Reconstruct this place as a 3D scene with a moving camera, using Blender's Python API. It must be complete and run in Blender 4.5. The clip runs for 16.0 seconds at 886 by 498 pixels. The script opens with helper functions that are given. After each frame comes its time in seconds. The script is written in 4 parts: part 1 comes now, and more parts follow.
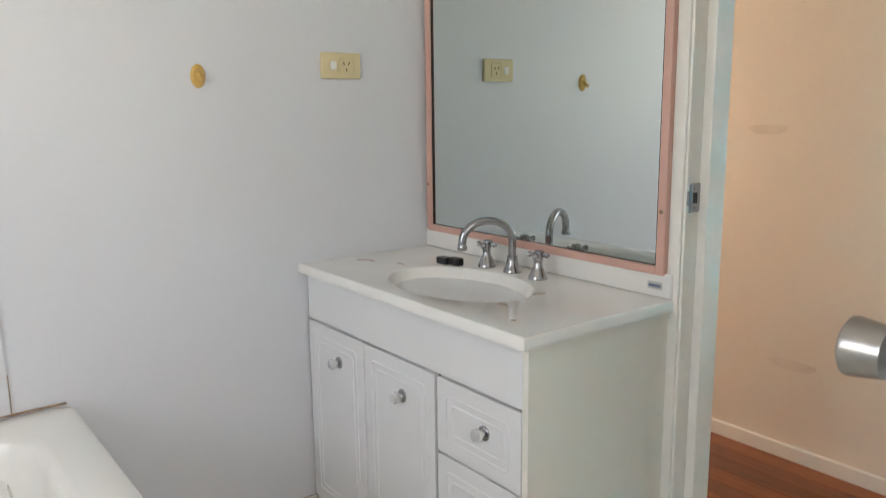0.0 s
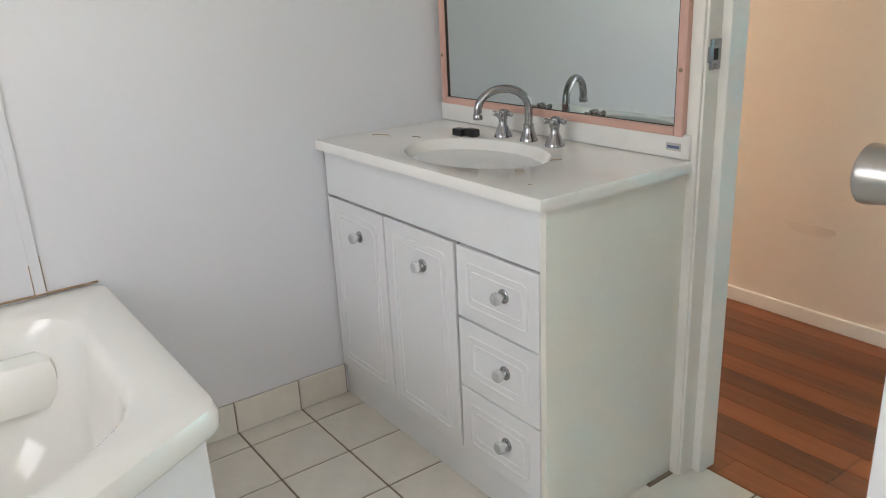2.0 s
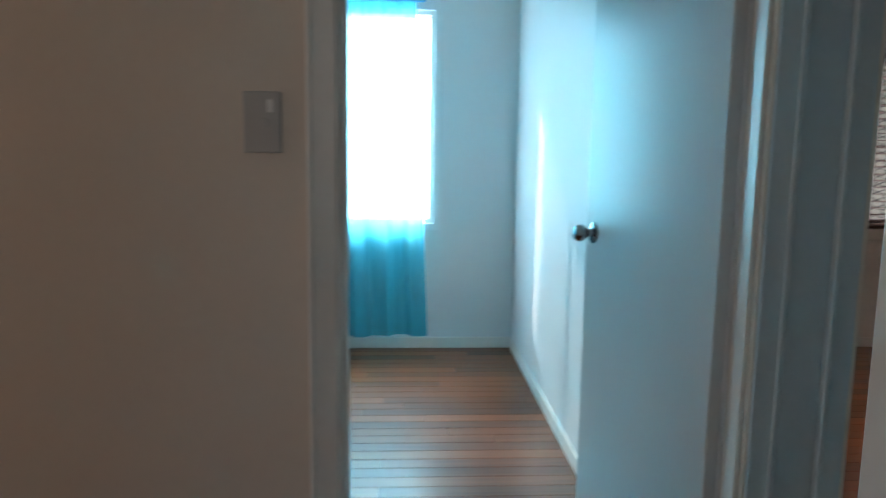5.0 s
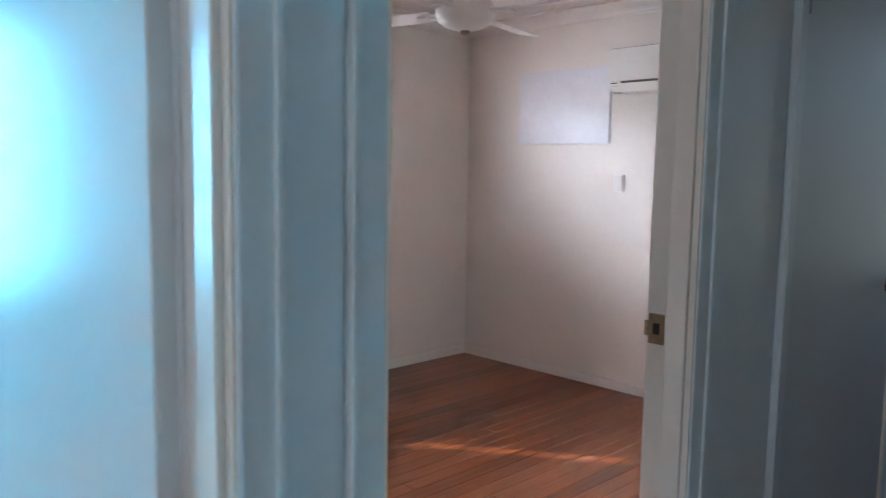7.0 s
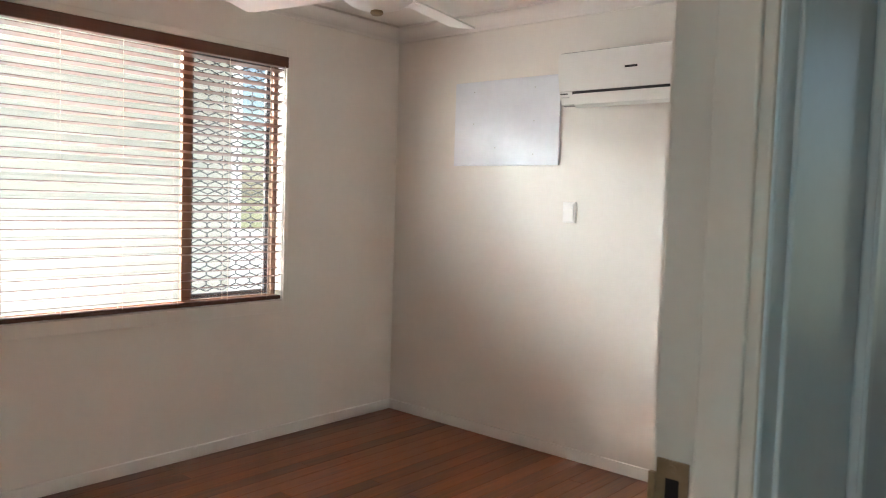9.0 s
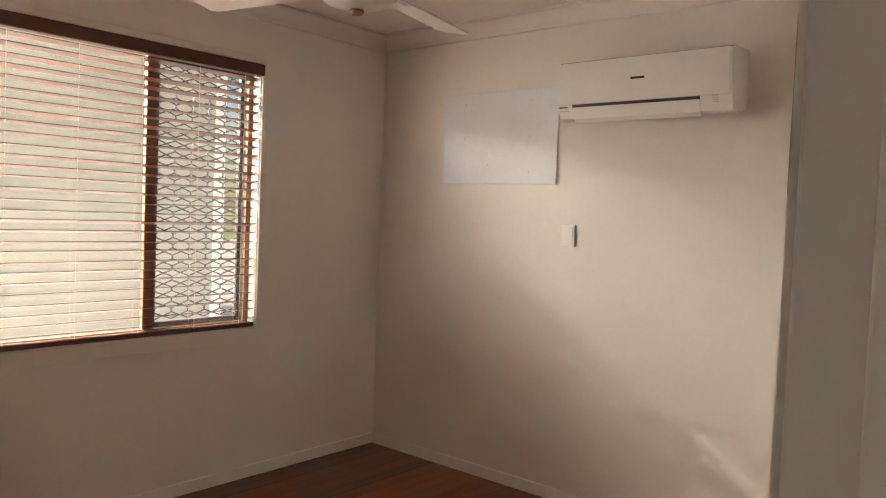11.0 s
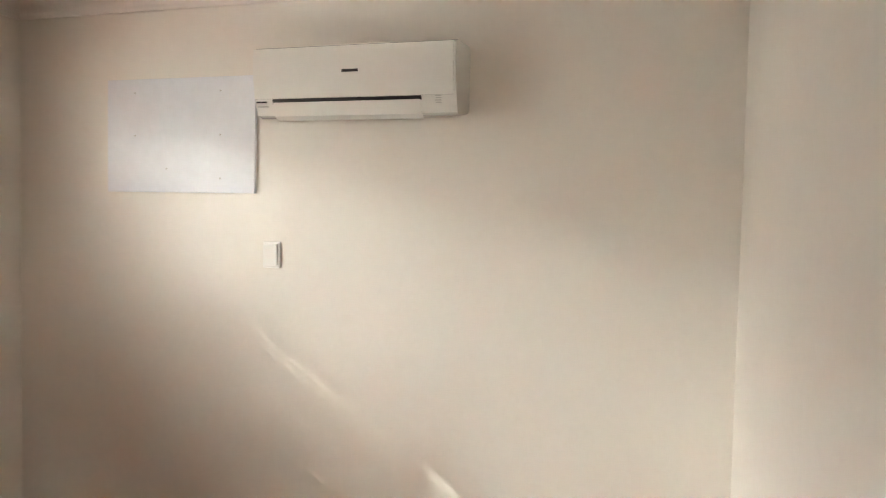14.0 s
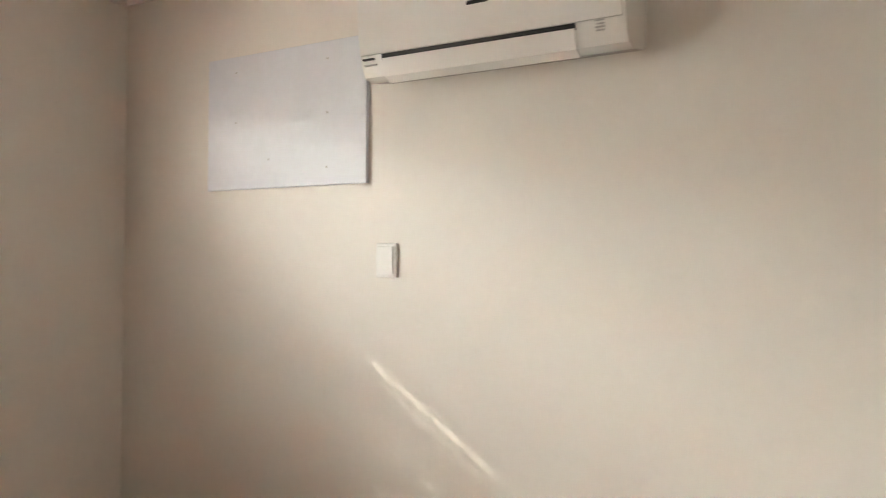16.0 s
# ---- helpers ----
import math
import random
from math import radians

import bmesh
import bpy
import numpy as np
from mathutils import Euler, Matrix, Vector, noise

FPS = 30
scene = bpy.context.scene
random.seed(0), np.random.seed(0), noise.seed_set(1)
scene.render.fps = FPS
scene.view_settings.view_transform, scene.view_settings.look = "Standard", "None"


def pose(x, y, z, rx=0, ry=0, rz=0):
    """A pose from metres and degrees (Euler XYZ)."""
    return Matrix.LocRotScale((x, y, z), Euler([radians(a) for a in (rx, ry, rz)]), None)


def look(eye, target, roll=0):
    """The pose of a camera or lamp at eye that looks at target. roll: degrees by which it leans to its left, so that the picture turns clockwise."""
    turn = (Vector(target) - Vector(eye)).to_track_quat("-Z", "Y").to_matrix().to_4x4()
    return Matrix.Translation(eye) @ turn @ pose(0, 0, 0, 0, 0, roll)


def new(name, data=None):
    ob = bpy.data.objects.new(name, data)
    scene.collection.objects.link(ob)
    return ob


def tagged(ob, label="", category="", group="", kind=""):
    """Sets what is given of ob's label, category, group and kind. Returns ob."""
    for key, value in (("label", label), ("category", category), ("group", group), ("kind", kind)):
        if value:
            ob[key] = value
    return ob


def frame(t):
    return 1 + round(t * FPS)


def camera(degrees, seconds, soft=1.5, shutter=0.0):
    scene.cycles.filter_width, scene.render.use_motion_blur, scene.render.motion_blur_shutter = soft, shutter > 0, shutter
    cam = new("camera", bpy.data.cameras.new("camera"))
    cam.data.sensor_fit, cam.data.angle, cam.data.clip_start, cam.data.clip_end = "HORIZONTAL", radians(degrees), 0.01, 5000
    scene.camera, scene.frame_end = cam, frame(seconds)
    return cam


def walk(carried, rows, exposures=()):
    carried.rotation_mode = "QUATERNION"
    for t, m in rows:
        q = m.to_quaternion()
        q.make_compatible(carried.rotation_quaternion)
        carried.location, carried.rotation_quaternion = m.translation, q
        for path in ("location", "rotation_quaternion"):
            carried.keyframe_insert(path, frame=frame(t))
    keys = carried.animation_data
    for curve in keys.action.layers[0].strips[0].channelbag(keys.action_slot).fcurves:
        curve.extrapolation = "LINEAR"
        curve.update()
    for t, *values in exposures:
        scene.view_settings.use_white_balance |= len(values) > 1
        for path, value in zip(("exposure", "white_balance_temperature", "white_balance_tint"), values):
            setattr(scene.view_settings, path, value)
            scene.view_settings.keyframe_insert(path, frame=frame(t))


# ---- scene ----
cam = camera(60.3, 16.0, soft=1.1, shutter=0.4)
PATH = [
    (0, (1.943, -1.423, 1.243), (0.376, -0.234, 0.881), -0.6),
    (0.5, (1.957, -1.428, 1.219), (0.385, -0.288, 0.739), -1.4),
    (1, (1.967, -1.438, 1.202), (0.4, -0.336, 0.627), -2.0),
    (1.5, (1.971, -1.438, 1.2), (0.41, -0.358, 0.57), -2.5),
    (2, (1.958, -1.428, 1.202), (0.415, -0.331, 0.558), -2.8),
    (2.5, (1.863, -1.403, 1.21), (0.34, -0.267, 0.584), -2.9),
    (3, (1.684, -1.324, 1.237), (0.307, 0.032, 0.722), -3.1),
    (3.5, (1.54, -1.136, 1.258), (0.479, 0.507, 0.841), -2.5),
    (4, (1.434, -0.92, 1.286), (0.73, 0.915, 0.917), -1.7),
    (4.5, (1.349, -0.681, 1.317), (1.074, 1.271, 0.978), -0.1),
    (5, (1.364, -0.405, 1.321), (1.485, 1.57, 1.029), 0.8),
    (5.2, (1.377, -0.297, 1.336), (1.649, 1.665, 1.062), 1.0),
    (7.3, (1.783, 0.439, 1.369), (3.26, 1.772, 1.166), 1.2),
    (7.9, (1.992, 0.598, 1.365), (3.526, 1.865, 1.167), 1.8),
    (8.5, (2.234, 0.712, 1.379), (3.757, 1.996, 1.206), 1.9),
    (9, (2.351, 0.821, 1.348), (3.85, 2.138, 1.221), 1.8),
    (11.3, (2.632, 1.056, 1.387), (4.163, 2.34, 1.31), 2.6),
    (11.5, (2.659, 1.075, 1.368), (4.239, 2.298, 1.289), 2.5),
    (12, (2.719, 1.162, 1.378), (4.401, 2.241, 1.292), 1.5),
    (12.5, (2.726, 1.239, 1.382), (4.495, 2.167, 1.293), 1.7),
    (13, (2.764, 1.281, 1.457), (4.59, 2.086, 1.316), 1.9),
    (13.5, (2.877, 1.338, 1.485), (4.751, 2.024, 1.362), 1.7),
    (14, (3.045, 1.388, 1.491), (4.952, 1.982, 1.396), 1.2),
    (14.5, (3.221, 1.48, 1.479), (5.147, 2.014, 1.388), 0.2),
    (15, (3.395, 1.529, 1.429), (5.314, 2.087, 1.359), -0.2),
    (15.5, (3.596, 1.56, 1.387), (5.444, 2.323, 1.342), -0.6),
    (16, (3.827, 1.584, 1.313), (5.541, 2.614, 1.338), 0.5),
]
EXPOSURES = [(0, 2.41, 6900, 13), (2.5, 2.47, 6900, 13), (3.5, 1.88, 6900, 15), (4.0, 1.57, 6800, 16), (4.5, 0.73, 6600, 16), (5.2, 0.13, 6200, 18), (7.3, 1.73, 5500, 14), (8.2, 1.88, 6050, 8), (9.2, 1.66, 6050, 6), (11.3, 1.08, 7500, 14), (12.0, 1.38, 5850, 5), (12.5, 1.68, 5850, 4), (13.5, 1.73, 5850, 4), (14, 1.66, 6650, 6), (16, 1.56, 6650, 6)]
walk(cam, [(t, look(eye, target, roll)) for t, eye, target, roll in PATH], EXPOSURES)

# ---- light ----
SUN = Vector((0.62, -0.88, -0.59)).normalized()
world = bpy.data.worlds.new("sky")
scene.world = world
world.use_nodes = True
wn = world.node_tree.nodes
sky = wn.new("ShaderNodeTexSky")
sky.sky_type = "NISHITA"
sky.sun_disc = False
sky.sun_elevation = radians(28.7)
sky.sun_rotation = math.atan2(-SUN.x, -SUN.y)
world.node_tree.links.new(sky.outputs[0], wn["Background"].inputs[0])
wn["Background"].inputs[1].default_value = 0.055
sun = new("sun", bpy.data.lights.new("sun", "SUN"))
sun.data.energy, sun.data.angle, sun.data.color = 4.2, radians(0.5), (1.0, 0.93, 0.82)
sun.matrix_world = look((0, 0, 20), Vector((0, 0, 20)) + SUN)


def area_lamp(name, eye, target, sx, sy, watts, color):
    ob = new(name, bpy.data.lights.new(name, "AREA"))
    ob.data.shape, ob.data.size, ob.data.size_y = "RECTANGLE", sx, sy
    ob.data.energy, ob.data.color = watts, color
    ob.matrix_world = look(eye, target)
    return ob


area_lamp("daylight_bath_south", (1.2, -2.74, 1.55), (1.2, 0, 1.55), 1.1, 1.0, 2.5, (1.0, 0.98, 0.95))
area_lamp("daylight_bath_east", (2.74, -1.15, 1.55), (0, -1.15, 1.5), 0.9, 1.0, 2.5, (1.0, 0.98, 0.95))
area_lamp("daylight_blue_room", (0.95, 4.37, 1.42), (0.95, 0, 1.42), 1.25, 1.22, 33, (0.66, 0.85, 1.0))
# Large panel added outside, out of view, standing in for the sky's light
area_lamp("sky_standin_bedroom", (2.9, 6.6, 4.0), (4.1, 4.3, 1.3), 4.0, 2.4, 1500, (1.0, 0.985, 0.955))
# strip lamp added in mid-air for the bright sky between the two eaves
area_lamp("sky_standin_gap", (2.5, 5.75, 2.5), (4.6, 3.9, 1.5), 1.9, 0.06, 155, (1.0, 0.98, 0.95))
# Added fill lamp; no source is known at the hall's west end
area_lamp("hall_fill_west", (-1.85, 0.6, 1.5), (2, 0.6, 1.2), 0.6, 1.2, 5.5, (1.0, 0.88, 0.77))
# Added lamp, out of view, that lifts the hall's east end
area_lamp("hall_fill_east", (5.93, 0.6, 1.5), (2, 0.6, 1.2), 0.6, 1.2, 0.3, (0.72, 0.88, 1.0))


# ---- materials ----
def mat(name, color, rough=0.5, metal=0.0, spread=0.05, scale=3.0, grain=60.0, bump=0.05, coat=0.0, random_amount=0.0):
    """Principled paint with two scales of variation and a fine relief."""
    m = bpy.data.materials.new(name)
    m.use_nodes = True
    nt = m.node_tree
    n, l = nt.nodes, nt.links
    b = n["Principled BSDF"]
    b.inputs["Roughness"].default_value = rough
    b.inputs["Metallic"].default_value = metal
    b.inputs["Coat Weight"].default_value = coat
    b.inputs["Coat Roughness"].default_value = 0.12
    co = n.new("ShaderNodeTexCoord")
    big = n.new("ShaderNodeTexNoise")
    big.inputs["Scale"].default_value, big.inputs["Detail"].default_value = scale, 5
    fine = n.new("ShaderNodeTexNoise")
    fine.inputs["Scale"].default_value, fine.inputs["Detail"].default_value = grain, 3
    l.new(co.outputs["Object"], big.inputs[0])
    l.new(co.outputs["Object"], fine.inputs[0])
    add = n.new("ShaderNodeMath")
    add.operation = "ADD"
    l.new(big.outputs[0], add.inputs[0])
    half = n.new("ShaderNodeMath")
    half.operation = "MULTIPLY"
    half.inputs[1].default_value = 0.4
    l.new(fine.outputs[0], half.inputs[0])
    l.new(half.outputs[0], add.inputs[1])
    ramp = n.new("ShaderNodeMapRange")
    ramp.inputs[1].default_value, ramp.inputs[2].default_value = 0.4, 1.0
    ramp.inputs[3].default_value, ramp.inputs[4].default_value = 1 - spread, 1 + spread
    l.new(add.outputs[0], ramp.inputs[0])
    value = ramp.outputs[0]
    if random_amount:
        info = n.new("ShaderNodeObjectInfo")
        r = n.new("ShaderNodeMapRange")
        r.inputs[3].default_value, r.inputs[4].default_value = 1 - random_amount, 1 + random_amount
        l.new(info.outputs["Random"], r.inputs[0])
        mul = n.new("ShaderNodeMath")
        mul.operation = "MULTIPLY"
        l.new(value, mul.inputs[0])
        l.new(r.outputs[0], mul.inputs[1])
        value = mul.outputs[0]
    mix = n.new("ShaderNodeVectorMath")
    mix.operation = "SCALE"
    mix.inputs[0].default_value = color
    l.new(value, mix.inputs["Scale"])
    l.new(mix.outputs[0], b.inputs["Base Color"])
    if bump:
        bp = n.new("ShaderNodeBump")
        bp.inputs["Strength"].default_value, bp.inputs["Distance"].default_value = bump, 0.004
        l.new(add.outputs[0], bp.inputs["Height"])
        l.new(bp.outputs[0], b.inputs["Normal"])
    return m


def wood(name, dark, light, along="x", rough=0.3, coat=0.25, random_hue=True):
    """Straight-grained timber, each board of its own tone."""
    m = bpy.data.materials.new(name)
    m.use_nodes = True
    nt = m.node_tree
    n, l = nt.nodes, nt.links
    b = n["Principled BSDF"]
    co = n.new("ShaderNodeTexCoord")
    info = n.new("ShaderNodeObjectInfo")
    shift = n.new("ShaderNodeVectorMath")
    shift.operation = "MULTIPLY_ADD"
    comb = n.new("ShaderNodeCombineXYZ")
    for i in range(3):
        l.new(info.outputs["Random"], comb.inputs[i])
    shift.inputs[1].default_value = (37, 53, 11)
    l.new(comb.outputs[0], shift.inputs[0])
    geo = n.new("ShaderNodeNewGeometry")
    l.new(geo.outputs["Position"], shift.inputs[2])
    mp = n.new("ShaderNodeMapping")
    mp.inputs["Scale"].default_value = (1.2, 26, 26) if along == "x" else (26, 1.2, 26)
    l.new(shift.outputs[0], mp.inputs[0])
    tex = n.new("ShaderNodeTexNoise")
    tex.inputs["Scale"].default_value, tex.inputs["Detail"].default_value, tex.inputs["Distortion"].default_value = 2.2, 6, 0.4
    l.new(mp.outputs[0], tex.inputs[0])
    wide = n.new("ShaderNodeTexNoise")
    wide.inputs["Scale"].default_value = 1.6
    l.new(geo.outputs["Position"], wide.inputs[0])
    mul = n.new("ShaderNodeMath")
    mul.operation = "MULTIPLY_ADD"
    mul.inputs[1].default_value = 0.72 if random_hue else 0.0
    l.new(info.outputs["Random"], mul.inputs[0])
    sub = n.new("ShaderNodeMath")
    sub.operation = "MULTIPLY_ADD"
    sub.inputs[1].default_value, sub.inputs[2].default_value = 0.80, -0.20
    l.new(tex.outputs[0], sub.inputs[0])
    l.new(sub.outputs[0], mul.inputs[2])
    ramp = n.new("ShaderNodeValToRGB")
    ramp.color_ramp.elements[0].color = (*dark, 1)
    ramp.color_ramp.elements[1].color = (*light, 1)
    l.new(mul.outputs[0], ramp.inputs[0])
    l.new(ramp.outputs[0], b.inputs["Base Color"])
    rr = n.new("ShaderNodeMapRange")
    rr.inputs[3].default_value, rr.inputs[4].default_value = rough - 0.06, rough + 0.14
    l.new(wide.outputs[0], rr.inputs[0])
    l.new(rr.outputs[0], b.inputs["Roughness"])
    b.inputs["Coat Weight"].default_value = coat
    b.inputs["Coat Roughness"].default_value = 0.18
    bp = n.new("ShaderNodeBump")
    bp.inputs["Strength"].default_value, bp.inputs["Distance"].default_value = 0.12, 0.002
    l.new(tex.outputs[0], bp.inputs["Height"])
    l.new(bp.outputs[0], b.inputs["Normal"])
    return m


M_BATH = mat("bath_wall_paint", (0.70, 0.71, 0.745), 0.42, scale=1.2, spread=0.03)
M_HALL = mat("hall_wall_paint", (0.78, 0.69, 0.595), 0.45, scale=1.2, spread=0.04)
M_BLUE = mat("bedroom_pale_paint", (0.76, 0.79, 0.80), 0.4, scale=1.2, spread=0.03)
M_CREAM = mat("bedroom_cream_paint", (0.80, 0.765, 0.705), 0.62, scale=1.4, spread=0.03, grain=25, bump=0.08)
M_CEIL = mat("ceiling_paint", (0.80, 0.77, 0.73), 0.7, scale=1.5, spread=0.03)
M_TRIM = mat("trim_gloss_paint", (0.83, 0.81, 0.76), 0.28, scale=4, spread=0.05, bump=0.1)
# Blue grey carries the light that spills from the blue room into the hall
M_HALL_BLUE_LIGHT = mat("hall_blue_light_tint", (0.64, 0.75, 0.81), 0.35, scale=4, spread=0.05, bump=0.1)
M_DOOR = mat("door_gloss_paint", (0.76, 0.78, 0.79), 0.2, scale=2, spread=0.03, bump=0.08)
# Blue light falling on the closed hall door is mixed into this colour
M_DOOR_BLUE_LIGHT = mat("door_blue_light_tint", (0.60, 0.69, 0.76), 0.45, scale=2, spread=0.04)
M_VANITY = mat("vanity_white_board", (0.80, 0.81, 0.82), 0.3, scale=5, spread=0.02, bump=0.02)
M_VSIDE = mat("vanity_cream_side", (0.80, 0.78, 0.71), 0.4, scale=3, spread=0.03, bump=0.02)
M_TOP = mat("cultured_marble", (0.84, 0.83, 0.80), 0.12, scale=9, spread=0.03, bump=0.0, coat=0.5)
M_BATHTUB = mat("white_acrylic", (0.83, 0.83, 0.80), 0.1, scale=3, spread=0.02, bump=0.0, coat=0.6)
M_CHROME = mat("chrome", (0.36, 0.36, 0.37), 0.09, 1.0, spread=0.03, bump=0.0)
M_STEEL = mat("brushed_steel", (0.42, 0.41, 0.40), 0.28, 1.0, spread=0.08, grain=200, bump=0.02)
M_TILE = mat("cream_floor_tile", (0.70, 0.67, 0.61), 0.25, scale=14, spread=0.06, bump=0.05, random_amount=0.04)
M_GROUT = mat("brown_grout", (0.20, 0.15, 0.11), 0.9, scale=20, spread=0.2)
M_PINK = mat("salmon_frame", (0.66, 0.40, 0.33), 0.35, scale=8, spread=0.06)
# Serves black plastic and rubber, and the painted shade in door and drawer gaps
M_BLACK = mat("black_plastic_and_gap_shade", (0.012, 0.012, 0.013), 0.4, spread=0.1)
M_IVORY = mat("ivory_plastic", (0.70, 0.60, 0.36), 0.35, spread=0.03)
M_GOLD = mat("amber_hook", (0.62, 0.40, 0.12), 0.25, spread=0.06)
M_WHITEP = mat("white_plastic", (0.84, 0.83, 0.80), 0.3, spread=0.02, bump=0.0)
M_AC = mat("glossy_white_plastic", (0.84, 0.83, 0.79), 0.09, spread=0.02, bump=0.0, coat=0.5)
M_GREYP = mat("grey_plastic", (0.50, 0.49, 0.47), 0.35, spread=0.03, bump=0.0)
M_PANEL = mat("primer_board", (0.74, 0.76, 0.80), 0.55, scale=4, spread=0.06, grain=30, bump=0.1)
M_AMBER = mat("amber_enamel", (0.42, 0.23, 0.035), 0.35, scale=10, spread=0.06)
M_BRASS = mat("aged_brass", (0.36, 0.28, 0.18), 0.38, 1.0, scale=30, spread=0.2)
M_STAIN = mat("wall_smudge", (0.73, 0.635, 0.54), 0.6, scale=12, spread=0.1)
M_MOULD = mat("brown_sealant", (0.36, 0.24, 0.14), 0.7, scale=40, spread=0.4)
M_ALU = mat("bronze_aluminium", (0.16, 0.10, 0.07), 0.35, 0.6, spread=0.08)
M_LATTICE = mat("dark_lattice", (0.03, 0.03, 0.035), 0.5, spread=0.1)
M_BOARDS = mat("weatherboard_paint", (0.42, 0.40, 0.35), 0.6, scale=2, spread=0.06)
M_GRASS = mat("dry_lawn", (0.24, 0.24, 0.12), 0.9, scale=0.8, spread=0.3, grain=40, bump=0.6)
M_CONC = mat("concrete", (0.55, 0.53, 0.50), 0.8, scale=2, spread=0.1)
M_ROOF = mat("roof_sheet", (0.45, 0.45, 0.46), 0.5, scale=2, spread=0.08)
M_FLOOR = wood("hardwood_floor", (0.042, 0.010, 0.0035), (0.29, 0.085, 0.024), coat=0.12)
M_SUBFLOOR = mat("dark_joint", (0.03, 0.015, 0.008), 0.8, spread=0.2)
M_SLAT = wood("blind_timber", (0.075, 0.022, 0.009), (0.17, 0.055, 0.022), rough=0.4, coat=0.2, random_hue=False)
M_CORD = mat("blind_cord", (0.55, 0.47, 0.38), 0.8, spread=0.1)

M_MIRROR = bpy.data.materials.new("mirror_silver")
M_MIRROR.use_nodes = True
pb = M_MIRROR.node_tree.nodes["Principled BSDF"]
pb.inputs["Base Color"].default_value = (0.66, 0.72, 0.71, 1)
pb.inputs["Metallic"].default_value, pb.inputs["Roughness"].default_value = 1.0, 0.025

M_GLASS = bpy.data.materials.new("window_glass")
M_GLASS.use_nodes = True
pb = M_GLASS.node_tree.nodes["Principled BSDF"]
pb.inputs["Base Color"].default_value = (0.97, 0.99, 0.98, 1)
pb.inputs["Transmission Weight"].default_value, pb.inputs["Roughness"].default_value, pb.inputs["IOR"].default_value = 1.0, 0.0, 1.45

M_ACRYL = bpy.data.materials.new("clear_knob")
M_ACRYL.use_nodes = True
pb = M_ACRYL.node_tree.nodes["Principled BSDF"]
pb.inputs["Base Color"].default_value = (0.85, 0.86, 0.87, 1)
pb.inputs["Transmission Weight"].default_value, pb.inputs["Roughness"].default_value = 0.45, 0.12

M_CURTAIN = bpy.data.materials.new("turquoise_curtain")
M_CURTAIN.use_nodes = True
nt = M_CURTAIN.node_tree
for node in list(nt.nodes):
    nt.nodes.remove(node)
out = nt.nodes.new("ShaderNodeOutputMaterial")
dif = nt.nodes.new("ShaderNodeBsdfDiffuse")
tra = nt.nodes.new("ShaderNodeBsdfTranslucent")
mx = nt.nodes.new("ShaderNodeMixShader")
wv = nt.nodes.new("ShaderNodeTexNoise")
wv.inputs["Scale"].default_value = 300
rp = nt.nodes.new("ShaderNodeValToRGB")
rp.color_ramp.elements[0].color, rp.color_ramp.elements[1].color = (0.02, 0.48, 0.66, 1), (0.04, 0.62, 0.80, 1)
nt.links.new(wv.outputs[0], rp.inputs[0])
nt.links.new(rp.outputs[0], dif.inputs[0])
tra.inputs[0].default_value = (0.12, 0.72, 0.88, 1)
mx.inputs[0].default_value = 0.55
nt.links.new(dif.outputs[0], mx.inputs[1])
nt.links.new(tra.outputs[0], mx.inputs[2])
see = nt.nodes.new("ShaderNodeBsdfTransparent")
see.inputs[0].default_value = (0.80, 0.97, 1.0, 1)
mx2 = nt.nodes.new("ShaderNodeMixShader")
mx2.inputs[0].default_value = 0.32
nt.links.new(mx.outputs[0], mx2.inputs[1])
nt.links.new(see.outputs[0], mx2.inputs[2])
nt.links.new(mx2.outputs[0], out.inputs[0])


# ---- mesh helpers ----
def link_mesh(name, bm, material, smooth=False):
    me = bpy.data.meshes.new(name)
    bmesh.ops.recalc_face_normals(bm, faces=bm.faces)
    bm.to_mesh(me)
    bm.free()
    if smooth:
        me.polygons.foreach_set("use_smooth", [True] * len(me.polygons))
        me.set_sharp_from_angle(angle=radians(38))
    me.materials.append(material)
    return new(name, me)


def part(name, bm, material, parent, label="", smooth=False):
    ob = link_mesh(name, bm, material, smooth)
    ob.parent = parent
    if label:
        tagged(ob, label)
    return ob


def thing(name, at, label, category, group="", kind=""):
    ob = new(name)
    ob.empty_display_size = 0.05
    ob.location = at
    bpy.context.view_layer.update()
    return tagged(ob, label, category, group, kind)


def add_box(bm, x0, x1, y0, y1, z0, z1, bevel=0.0, seg=2):
    r = bmesh.ops.create_cube(bm, size=1, matrix=Matrix.Translation(((x0 + x1) / 2, (y0 + y1) / 2, (z0 + z1) / 2)) @ Matrix.Diagonal((abs(x1 - x0), abs(y1 - y0), abs(z1 - z0), 1)))
    if bevel:
        vs = set(r["verts"])
        bmesh.ops.bevel(bm, geom=[e for e in bm.edges if e.verts[0] in vs and e.verts[1] in vs], offset=bevel, segments=seg, affect="EDGES", profile=0.5)
    return bm


def box(x0, x1, y0, y1, z0, z1, bevel=0.0, seg=2):
    return add_box(bmesh.new(), x0, x1, y0, y1, z0, z1, bevel, seg)


def boxes(*specs, bevel=0.0):
    bm = bmesh.new()
    for s in specs:
        add_box(bm, *s, bevel=bevel)
    return bm


